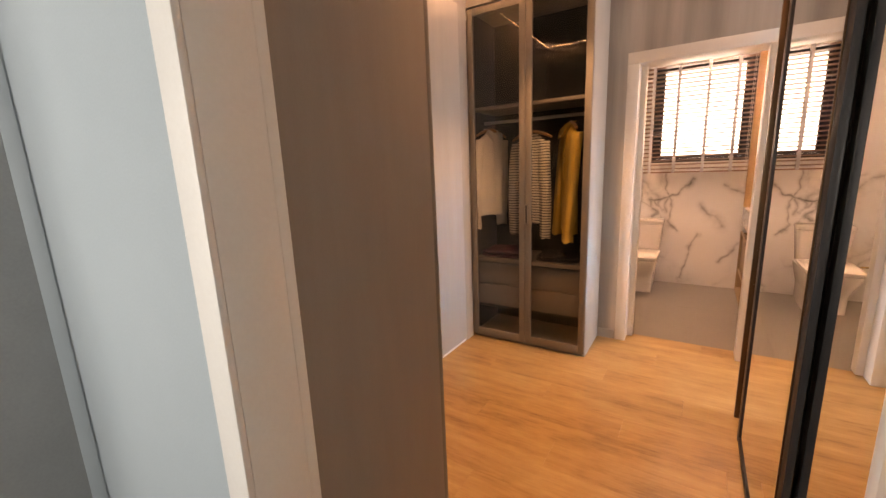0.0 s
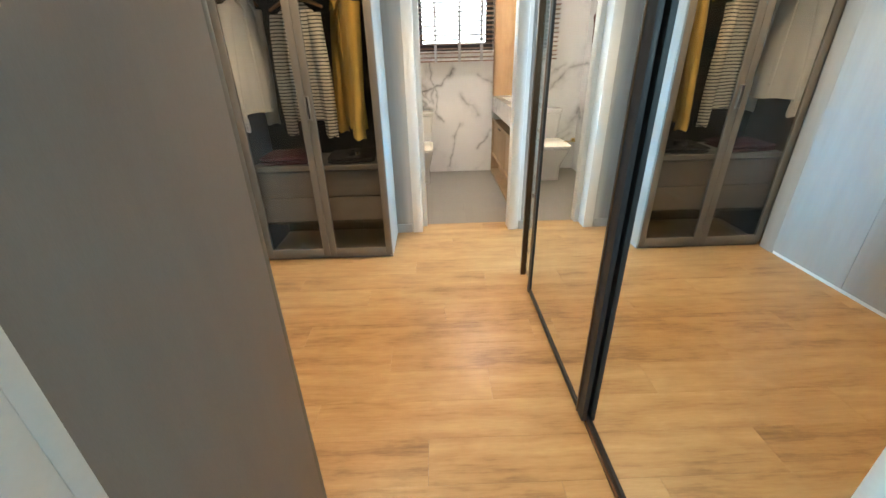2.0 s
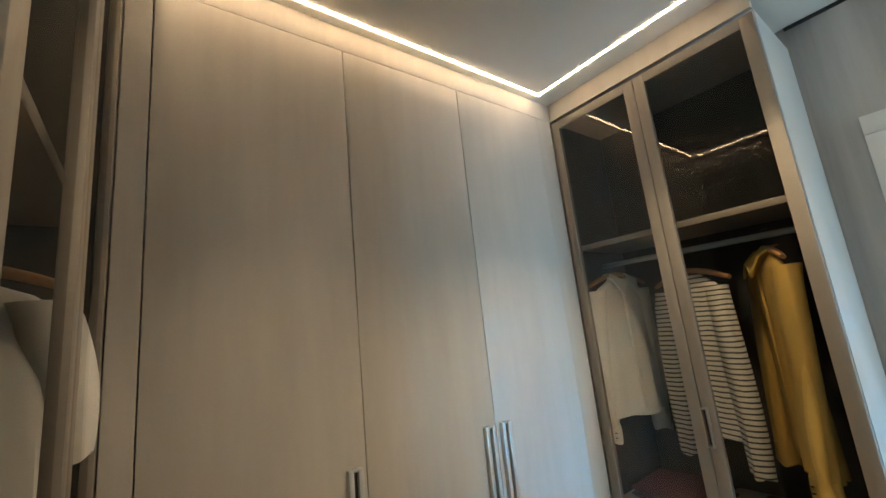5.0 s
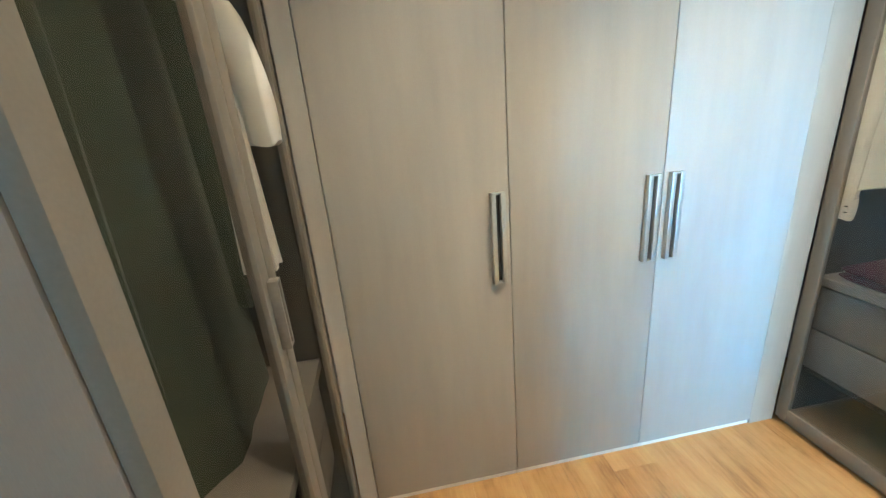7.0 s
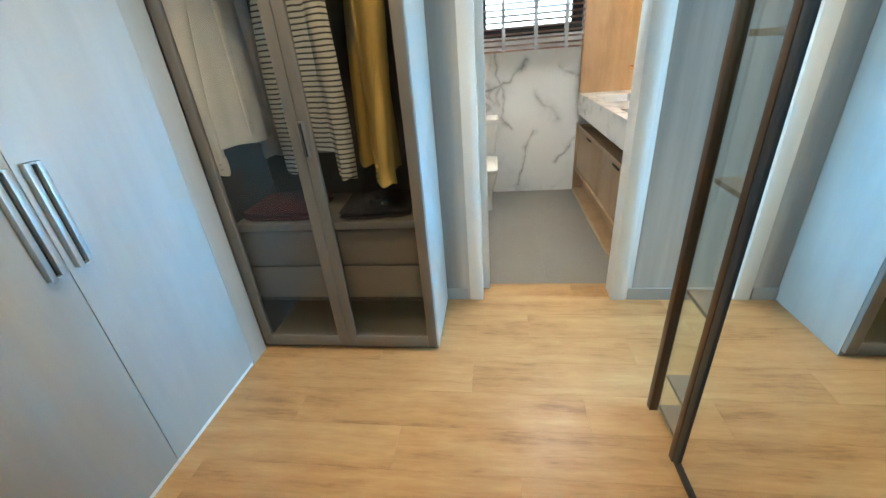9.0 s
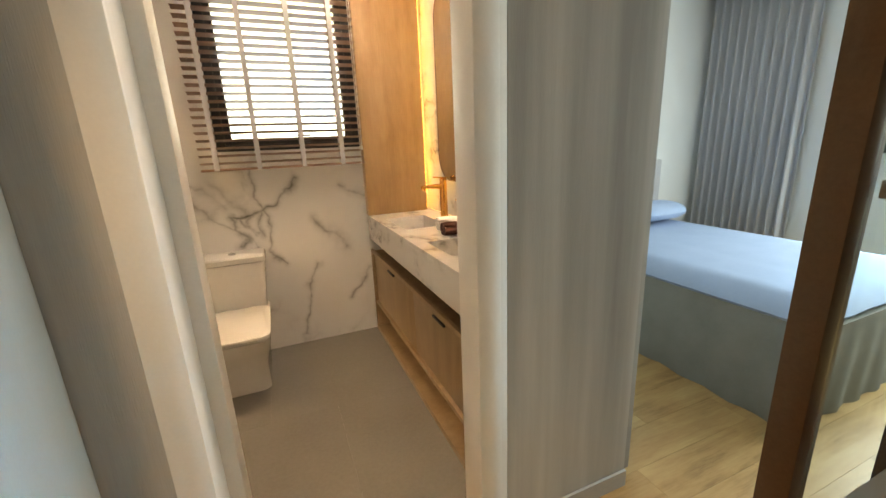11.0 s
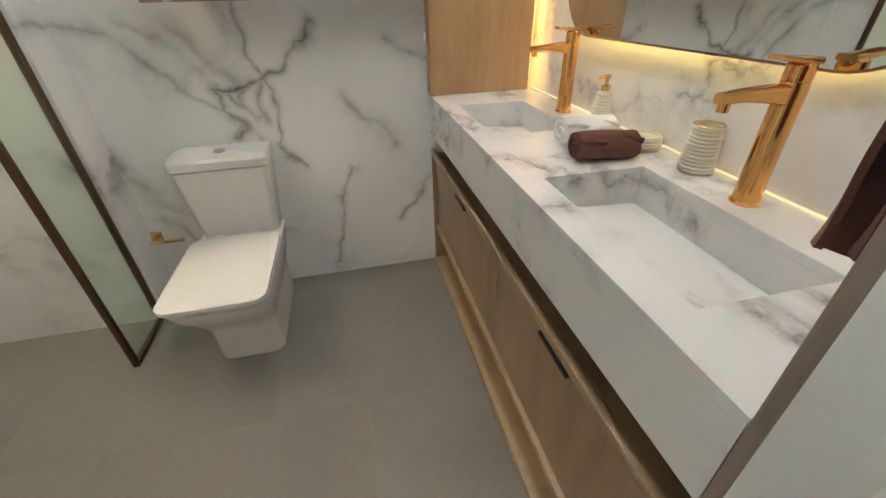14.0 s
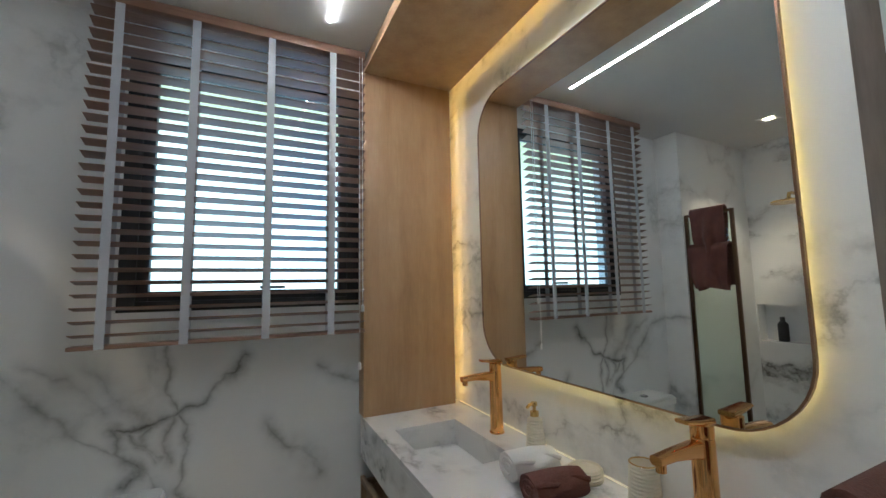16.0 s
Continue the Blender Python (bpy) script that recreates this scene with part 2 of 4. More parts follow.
TAPE = surf("pale grey blind tape", (0.44, 0.45, 0.485), (0.52, 0.53, 0.565), 0.8, fine=300, bump=0.2)
BROWNCLOTH = surf("brown terry towel", (0.085, 0.030, 0.022), (0.16, 0.060, 0.044), 0.95, scale=14, fine=240, bump=1.0, sheen=0.04)
WHITECLOTH = surf("white terry towel", (0.82, 0.81, 0.79), (0.90, 0.89, 0.87), 0.95, scale=14, fine=240, bump=0.5, sheen=0.3)
CLEAR = glass("clear glass", (0.97, 1.0, 0.98), 0.0, 0.97, 0.5)
SMOKED = glass("wardrobe glass", (0.93, 0.93, 0.92), 0.0, 0.97, 0.32, 0.10)
GREENGLASS = glass("shower glass", (0.93, 0.99, 0.95), 0.0, 0.98, 0.45)
MIRROR, _nt, _b = start("silver mirror")
_b.inputs["Base Color"].default_value, _b.inputs["Metallic"].default_value, _b.inputs["Roughness"].default_value = (0.82, 0.84, 0.83, 1), 1.0, 0.0
LED = glowing("warm led strip", (1.0, 0.70, 0.42), 16)
LEDB = glowing("bright warm led line", (1.0, 0.72, 0.46), 27)
LEDR = glowing("bathroom led line", (1.0, 0.94, 0.87), 220)
LEDY = glowing("yellow led strip", (1.0, 0.67, 0.18), 12.0)
LEDC = glowing("faint yellow led line", (1.0, 0.68, 0.24), 0.5)
LEDO = glowing("dim yellow led strip", (1.0, 0.58, 0.13), 8.5)
BULB = glowing("downlight bulb", (1.0, 0.82, 0.5), 18)
DAYLIGHT, _nt, _b = start("overcast daylight over greenery")
_sep = _nt.nodes.new("ShaderNodeSeparateXYZ")
_v = coords(_nt)
link(_nt, _v, _sep.inputs[0])
_soft = noise_node(_nt, _v, 1.6, 4)
_h = math_node(_nt, "ADD", math_node(_nt, "MULTIPLY", _sep.outputs[2], 0.2), math_node(_nt, "MULTIPLY", _soft, 0.05))
_q = math_node(_nt, "ADD", math_node(_nt, "MULTIPLY", _sep.outputs[0], 0.55), math_node(_nt, "MULTIPLY", _sep.outputs[2], -0.75))
_q = math_node(_nt, "ADD", _q, math_node(_nt, "ADD", math_node(_nt, "MULTIPLY", _soft, 0.9), 0.85))
_mix = _nt.nodes.new("ShaderNodeMix")
_mix.data_type = "RGBA"
link(_nt, ramp_node(_nt, _q, [(0.35, (0.0, 0.0, 0.0)), (0.75, (1.0, 1.0, 1.0))]), _mix.inputs["Factor"])
link(_nt, ramp_node(_nt, _h, [(0.50, (0.84, 0.97, 1.0)), (0.56, (0.42, 0.46, 0.26)), (0.75, (0.34, 0.36, 0.20))]), _mix.inputs["A"])
_mix.inputs["B"].default_value = (0.16, 0.46, 0.95, 1)
link(_nt, _mix.outputs["Result"], _b.inputs["Emission Color"])
_b.inputs["Emission Strength"].default_value = 2.5


# ---- helpers for meshes ----
def bx(bm, a, b, bevel=0.0, seg=2):
    """A box from corner a to corner b, with softened edges."""
    v = [bm.verts.new((x, y, z)) for z in (a[2], b[2]) for y in (a[1], b[1]) for x in (a[0], b[0])]
    f = [bm.faces.new([v[k] for k in q]) for q in ((0, 2, 3, 1), (4, 5, 7, 6), (0, 1, 5, 4), (1, 3, 7, 5), (3, 2, 6, 7), (2, 0, 4, 6))]
    if bevel:
        edges = list({e for face in f for e in face.edges})
        bmesh.ops.bevel(bm, geom=edges, offset=bevel, segments=seg, affect="EDGES", profile=0.5)
    return bm


def box(a, b, bevel=0.0, seg=2):
    return bx(bmesh.new(), a, b, bevel, seg)


def ring_loft(bm, rings, cap=True, closed=True):
    """Skin over rings of equal length."""
    rows = [[bm.verts.new(p) for p in r] for r in rings]
    n = len(rows[0])
    for r, s in zip(rows, rows[1:]):
        for k in range(n if closed else n - 1):
            bm.faces.new((r[k], r[(k + 1) % n], s[(k + 1) % n], s[k]))
    if cap:
        bm.faces.new(rows[0][::-1])
        bm.faces.new(rows[-1])
    return bm


def tube(bm, points, radius, seg=10, cap=True):
    """A round bar along points; radius may be a list."""
    pts = [Vector(p) for p in points]
    rings = []
    for k, p in enumerate(pts):
        d = (pts[min(k + 1, len(pts) - 1)] - pts[max(k - 1, 0)]).normalized()
        side = d.cross(Vector((0, 0, 1)) if abs(d.z) < 0.9 else Vector((1, 0, 0))).normalized()
        up = side.cross(d)
        r = radius[k] if isinstance(radius, (list, tuple)) else radius
        rings.append([p + r * (math.cos(t) * side + math.sin(t) * up) for t in (2 * math.pi * j / seg for j in range(seg))])
    return ring_loft(bm, rings, cap)


def lathe(bm, profile, centre=(0, 0, 0), seg=24, cap=True):
    c = Vector(centre)
    return ring_loft(bm, [[c + Vector((r * math.cos(t), r * math.sin(t), z)) for t in (2 * math.pi * j / seg for j in range(seg))] for r, z in profile], cap)


def rounded(w, h, r, n=6):
    """Corner points of a rounded rectangle about the origin, counter-clockwise."""
    pts = []
    for cx, cy, a0 in ((w / 2 - r, h / 2 - r, 0), (-w / 2 + r, h / 2 - r, 90), (-w / 2 + r, -h / 2 + r, 180), (w / 2 - r, -h / 2 + r, 270)):
        pts += [(cx + r * math.cos(radians(a0 + 90 * k / n)), cy + r * math.sin(radians(a0 + 90 * k / n))) for k in range(n + 1)]
    return pts


def part(name, bm, material, parent=None, label="", smooth=True):
    """Links a bmesh as one mesh object, under a thing or a part."""
    bmesh.ops.recalc_face_normals(bm, faces=bm.faces)
    me = bpy.data.meshes.new(name)
    bm.to_mesh(me)
    bm.free()
    me.materials.append(material)
    if smooth:
        me.shade_smooth()
        me.set_sharp_from_angle(angle=radians(38))
    ob = new(name, me)
    ob.parent = parent
    if label:
        ob["label"] = label
    return ob


def thing(name, at, label, category, group=""):
    ob = new(name)
    ob.location = at
    ob.empty_display_size = 0.1
    return tagged(ob, label, category, group)


def structure(name, bm, material, label="", smooth=False):
    return tagged(part(name, bm, material, None, label, smooth), kind="structure")


# ---- large structure ----
CEIL, BCEIL = 2.70, 2.56
V = Vector


def boxes(*pairs):
    bm = bmesh.new()
    for a, b in pairs:
        bx(bm, a, b)
    return bm


structure("ceiling", boxes(((-3.4, -1.8, CEIL), (0.15, 3.415, CEIL + 0.1)), ((-2.1, 3.470, BCEIL), (0.80, 5.215, BCEIL + 0.02)), ((-2.4, 3.415, CEIL), (0.84, 5.5, CEIL + 0.1)), ((0.15, -1.8, CEIL), (4.3, 3.415, CEIL + 0.1)), ((0.84, 3.415, CEIL), (4.3, 5.5, CEIL + 0.1))), PLASTER, "white painted plaster ceiling")
structure("wall_west", box((-2.40, 0.36, 0), (-2.25, 3.265, CEIL)), WALLPAINT, "pale painted wall behind the wardrobes")
structure("wall_doorway", boxes(((-2.40, 3.265, 0), (-0.555, 3.470, CEIL)), ((0.305, 3.265, 0), (0.86, 3.470, CEIL)), ((-0.555, 3.265, 2.14), (0.305, 3.470, CEIL))), PAPER, "wall with grey textile covering round the bathroom door")
structure("wall_entrance", boxes(((-3.4, 0.25, 0), (-0.77, 0.36, CEIL)), ((0.045, 0.25, 0), (0.13, 0.36, CEIL)), ((-0.77, 0.25, 2.14), (0.045, 0.36, CEIL))), HALLPAINT, "blue grey painted wall round the entrance")
structure("wall_bathroom_west", boxes(((-2.1, 3.470, 0), (-1.94, 4.66, CEIL)), ((-2.1, 5.03, 0), (-1.94, 5.04, CEIL)), ((-2.1, 4.66, 0), (-1.94, 5.03, 1.02)), ((-2.1, 4.66, 1.30), (-1.94, 5.03, CEIL)), ((-2.1, 4.66, 1.02), (-2.06, 5.03, 1.30))), veined("shower marble slab", (0, 1, 1), (), 0.18, scale=1.4, amount=3.0), "white veined marble shower wall with a niche")
# named veins of the window wall, in x and z
VEINS = [
    (0.017, 1.00, (-0.166, 1.21), (-0.215, 1.13), (-0.302, 1.045), (-0.401, 1.01), (-0.47, 1.0), (-0.563, 0.994)),
    (0.012, 0.95, (-0.437, 1.267), (-0.42, 1.14), (-0.388, 1.033), (-0.371, 0.952), (-0.375, 0.86), (-0.392, 0.761), (-0.35, 0.68), (-0.308, 0.61)),
    (0.026, 0.90, (-1.06, 1.235), (-0.902, 1.201), (-0.742, 1.05), (-0.693, 1.001)),
    (0.012, 0.92, (-0.693, 1.001), (-0.60, 0.91), (-0.50, 0.82), (-0.44, 0.74)),
    (0.020, 1.00, (-0.563, 0.994), (-0.572, 0.896), (-0.504, 0.823), (-0.551, 0.772)),
    (0.016, 0.97, (-0.53, 0.98), (-0.50, 0.91), (-0.455, 0.87)),
    (0.016, 0.97, (-0.401, 1.01), (-0.446, 0.923), (-0.43, 0.84)),
    (0.014, 0.93, (-0.48, 0.99), (-0.52, 0.93), (-0.47, 0.86)),
    (0.022, 0.82, (-0.83, 1.23), (-0.72, 1.16), (-0.60, 1.05)),
    (0.022, 0.80, (-0.67, 1.20), (-0.57, 1.08), (-0.50, 1.01)),
    (0.022, 0.93, (-0.078, 0.919), (-0.01, 0.84), (0.039, 0.807)),
    (0.032, 0.90, (0.02, 0.82), (0.126, 0.687)),
    (0.012, 0.92, (-0.058, 0.59), (-0.173, 0.462), (-0.19, 0.25), (-0.225, 0.053)),
    (0.012, 0.94, (0.28, 0.50), (0.20, 0.38), (0.15, 0.30)),
    (0.018, 0.92, (0.141, 1.126), (0.20, 1.08), (0.30, 1.06)),
    (0.036, 0.92, (-1.10, 0.78), (-1.04, 0.66), (-0.98, 0.57)),
    (0.014, 0.85, (-1.0, 0.45), (-0.90, 0.36), (-0.82, 0.20)),
]
LINES = [(V((a[0], 0, a[1])), V((b[0], 0, b[1])), vein[0], vein[1]) for vein in VEINS for a, b in zip(vein[2:], vein[3:])]
MARBLE_N = veined("window wall marble slab", (1, 0, 1), LINES, 0.2, scale=1.0, amount=0.75)
MARBLE_E = veined("mirror wall marble slab", (0, 1, 1), (), 0.2, scale=1.8, amount=1.7)
MARBLE_TOP = veined("vanity marble slab", (1, 1, 1), (), 0.12, scale=2.2, amount=2.2)
WX0, WX1, WZ0, WZ1 = -0.605, 0.302, 1.405, 2.43
structure("wall_window", boxes(((-1.06, 5.215, 0), (WX0, 5.40, CEIL)), ((WX1, 5.215, 0), (0.86, 5.40, CEIL)), ((WX0, 5.215, 0), (WX1, 5.40, WZ0)), ((WX0, 5.215, WZ1), (WX1, 5.40, CEIL)), ((-2.1, 5.04, 0), (-1.06, 5.40, CEIL))), MARBLE_N, "white marble slab wall with grey veins round the window")
structure("wall_vanity", box((0.80, 3.470, 0), (0.86, 5.215, CEIL)), MARBLE_E, "white marble slab wall behind the lit mirror")
structure("wall_bathroom_south", boxes(((-1.94, 3.470, 0), (-0.62, 3.480, CEIL)), ((0.33, 3.470, 0), (0.80, 3.480, CEIL)), ((-0.62, 3.470, 2.21), (0.33, 3.480, CEIL))), MARBLE_E, "white marble cladding beside the bathroom door")
structure("wall_bedroom_east", boxes(((4.0, -1.8, 0), (4.15, 2.5, CEIL)), ((4.0, 3.62, 0), (4.15, 5.4, CEIL)), ((4.0, 2.5, 0), (4.15, 3.62, 0.3)), ((4.0, 2.5, 2.5), (4.15, 3.62, CEIL))), WALLPAINT, "pale bedroom wall with a window opening")
structure("wall_bedroom_north", box((0.95, 5.30, 0), (4.15, 5.45, CEIL)), WALLPAINT, "pale painted bedroom wall")
structure("wall_bedroom_party", box((0.86, 3.32, 0), (0.95, 5.30, CEIL)), PAPER, "bedroom side of the bathroom wall")
structure("wall_bedroom_south", box((0.50, -1.8, 0), (4.0, -1.65, CEIL)), WALLPAINT, "pale painted bedroom wall")
structure("wall_hall_south", box((-3.4, -1.8, 0), (0.5, -1.65, CEIL)), HALLPAINT, "blue grey hall wall")
structure("wall_hall_west", box((-3.4, -1.65, 0), (-3.25, 0.25, CEIL)), WALLPAINT, "pale hall wall")
structure("wall_hall_east", box((0.36, -1.65, 0), (0.50, 0.36, CEIL)), WALLPAINT, "pale hall wall")
structure("floor_base", box((-3.4, -1.8, -0.15), (4.3, 5.5, -0.012)), GROUT, "dark screed under the floors")


def door_frame(name, y, lefts, rights, faces, top, wide, label):
    """Lining blocks and casings of an opening in a wall that runs along x. lefts and rights: (x0, x1, y0, y1) blocks."""
    ob = thing(name, (0, y, 0), label, "door frame")
    ob["kind"] = "structure"
    for x0, x1, y0, y1 in lefts + rights:
        part("jamb", box((x0, y0, 0), (x1, y1, top), 0.002), WHITE, ob)
    part("head", box((lefts[0][0], lefts[0][2] + 0.001, top + 0.0005), (rights[0][1], lefts[-1][3] - 0.001, top + 0.018), 0.002), WHITE, ob)
    for f0, f1, a, b in faces:
        part("casing", box((a - wide, f0, 0), (a, f1, top), 0.003), WHITE, ob)
        part("casing", box((b, f0, 0), (b + wide, f1, top), 0.003), WHITE, ob)
        part("head_casing", box((a - wide, f0, top + 0.0005), (b + wide, f1, top + wide), 0.003), WHITE, ob)
    return ob


frame_1 = door_frame("door_frame_1", 3.265, [(-0.553, -0.536, -0.001, 0.115), (-0.553, -0.498, 0.1155, 0.207)], [(0.196, 0.303, -0.001, 0.115), (0.285, 0.303, 0.1155, 0.207)], [(-0.015, -0.0015, -0.535, 0.195), (0.2075, 0.2195, -0.53, 0.30)], 2.12, 0.078, "white painted door frame of the bathroom")
part("wood_edge", box((0.2985, 0.2075, 0.0), (0.3045, 0.230, 2.119), 0.001), EDGEWOOD, frame_1, "bare wood edge strip")
door_frame("door_frame_2", 0.25, [(-0.768, -0.745, -0.001, 0.111)], [(0.026, 0.043, -0.001, 0.111)], [(-0.015, -0.0015, -0.744, 0.025), (0.1115, 0.135, -0.746, 0.027)], 2.12, 0.07, "white painted door frame at the entrance")


def skirting(name, a, b, label):
    structure(name, box(a, b, 0.002), SKIRT, label)


skirting("baseboard_1", (-0.748, 3.253, 0), (-0.622, 3.264, 0.075), "grey baseboard beside the bathroom door")
skirting("baseboard_2", (0.283, 3.253, 0), (0.862, 3.264, 0.075), "grey baseboard beside the bathroom door")

# solid black strip draws the shade of the ceiling gap; no recess is cut
structure("trim", box((-0.745, 3.257, CEIL - 0.016), (0.860, 3.2645, CEIL - 0.001)), BLACK, "black strip in place of the shaded gap between the ceiling and the textile wall")

# ---- wardrobes ----
XW, XE = -1.68, -0.75


def laminate_wardrobe():
    """Run of three tall laminate doors along the west wall."""
    for k, (y0, y1, hy) in enumerate(((1.022, 1.585, 1), (1.585, 2.125, 1), (2.125, 2.667, -1))):
        ob = thing("wardrobe", (-1.98, (y0 + y1) / 2, 0), "tall light grey laminate wardrobe with a plain door", "wardrobe", "laminate wardrobes")
        w = (y1 - y0) / 2
        bm = boxes(((-0.24, -w + 0.001, 0.05), (0.275, -w + 0.019, 2.59)), ((-0.24, w - 0.019, 0.05), (0.275, w - 0.001, 2.59)), ((-0.27, -w + 0.001, 0.0), (-0.2405, w - 0.001, 2.59)))
        part("body", bm, LACQUER, ob)
        part("plinth", box((-0.2, -w + 0.001, 0.0), (0.292, w - 0.001, 0.022), 0.001), WHITE, ob, "white plinth strip")
        door = part("door", box((0.28, -w + 0.0015, 0.026), (0.30, w - 0.0015, 2.599), 0.0012), LACQUER, ob)
        y = hy * (w - 0.042)
        for s in (-1, 1):
            part("handle_side", box((0.3, y + s * 0.0155 - 0.008, 0.868), (0.320, y + s * 0.0155 + 0.008, 1.175), 0.0015), STEEL, door)
        part("handle_back", box((0.3, y - 0.0074, 0.868), (0.305, y + 0.0074, 1.175)), BLACK, door, "dark recess of the pull handle")
        for z in (0.868, 1.169):
            part("handle_end", box((0.3, y - 0.0074, z), (0.320, y + 0.0074, z + 0.006)), STEEL, door)
    for y0, y1 in ((0.9575, 1.020), (2.669, 2.788)):
        structure("trim", box((-1.70, y0, 0), (-1.6825, y1, 2.60), 0.001), LACQUER, "light grey laminate filler strip")
    structure("trim", box((-1.70, 0.952, 2.6005), (-1.681, 2.79, CEIL)), LACQUER, "light grey laminate fascia over the wardrobes")
    structure("trim", box((-1.679, 2.79, 2.603), (-0.752, 2.81, CEIL)), LACQUER, "light grey laminate fascia over the wardrobe")
    structure("trim", box((-1.679, 0.932, 2.603), (-0.797, 0.950, CEIL)), LACQUER, "light grey laminate fascia over the wardrobe")


laminate_wardrobe()


def glass_wardrobe(y, face, back, label, skin, east):
    """Tall two-door wardrobe with dark frames and glass; face is +1 or -1, the way that it looks along y."""
    w, depth = east - XW, abs(back - y)
    ob = thing("glass_wardrobe", ((XW + east) / 2, y, 0), label, "wardrobe", "glass wardrobes")
    f = -face
    h = w / 2

    def bb(name, a, b, material, lab="", bevel=0.001, under=ob):
        lo = [min(p, q) for p, q in zip(a, b)]
        hi = [max(p, q) for p, q in zip(a, b)]
        return part(name, box(lo, hi, bevel), material, under, lab)

    bb("side_panel", (h - 0.020, f * 0.024, 0), (h, f * depth, 2.60), skin, "plain laminate end panel")
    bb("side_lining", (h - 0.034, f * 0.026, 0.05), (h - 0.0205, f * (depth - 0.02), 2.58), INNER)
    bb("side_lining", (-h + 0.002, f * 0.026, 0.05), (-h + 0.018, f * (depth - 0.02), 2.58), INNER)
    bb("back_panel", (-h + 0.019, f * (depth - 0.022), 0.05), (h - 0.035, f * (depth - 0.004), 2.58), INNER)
    bb("base", (-h, f * 0.026, 0), (h - 0.021, f * depth, 0.048), TAUPE)
    bb("top", (-h, f * 0.026, 2.58), (h - 0.021, f * depth, 2.60), TAUPE)
    bb("shelf", (-h + 0.019, f * 0.045, 1.868), (h - 0.035, f * (depth - 0.024), 1.895), DRAWER)
    bb("shelf", (-h + 0.019, f * 0.035, 0.668), (h - 0.035, f * (depth - 0.024), 0.702), DRAWER)
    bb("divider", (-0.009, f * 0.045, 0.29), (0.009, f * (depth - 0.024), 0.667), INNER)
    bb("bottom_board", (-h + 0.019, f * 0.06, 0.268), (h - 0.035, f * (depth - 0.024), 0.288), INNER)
    for x0, x1 in ((-h + 0.021, -0.011), (0.011, h - 0.037)):
        for z0, z1 in ((0.292, 0.468), (0.474, 0.655)):
            bb("drawer", (x0, f * 0.055, z0), (x1, f * 0.44, z1), DRAWER, "", 0.002)
    rail = part("rail", tube(bmesh.new(), ((-h + 0.02, f * 0.24, 1.79), (h - 0.036, f * 0.24, 1.79)), 0.013), STEEL, ob, "brushed metal hanging rail")
    for x0, x1, hx in ((-h + 0.003, -0.0015, -0.030), (0.0015, h - 0.002, 0.030)):
        door = bb("door", (x0 + 0.0465, f * 0.009, 0.0905), (x1 - 0.0465, f * 0.013, 2.5395), SMOKED, "smoked glass pane", 0.0)
        door.data.shade_flat()
        for a, b in (((x0, 0.03), (x0 + 0.046, 2.585)), ((x1 - 0.046, 0.03), (x1, 2.585)), ((x0 + 0.0462, 0.03), (x1 - 0.0462, 0.09)), ((x0 + 0.0462, 2.54), (x1 - 0.0462, 2.585))):
            bb("frame", (a[0], f * 0.0, a[1]), (b[0], f * 0.022, b[1]), TAUPE, "dark taupe door frame", 0.0015, door)
        if hx > 0:
            for s in (-1, 1):
                bb("handle", (0.014 + s * 0.010 - 0.003, -f * 0.020, 1.005), (0.014 + s * 0.010 + 0.003, -f * 0.0005, 1.15), DARKPULL, "taupe metal pull handle", 0.0015, door)
            for z in (1.005, 1.144):
                bb("handle_end", (0.0072, -f * 0.019, z), (0.0208, -f * 0.0005, z + 0.006), DARKPULL, "", 0.0005, door)
            bb("handle_back", (0.0072, -f * 0.004, 1.0115), (0.0208, -f * 0.0005, 1.1435), BLACK, "", 0.0, door)
    return ob


glass_wardrobe(2.79, -1, 3.263, "tall taupe-framed glass wardrobe holding a shirt and jackets", LACQUER, XE)
glass_wardrobe(0.955, 1, 0.387, "tall taupe-framed glass wardrobe holding a dark green coat", TAUPELAM, -0.80)


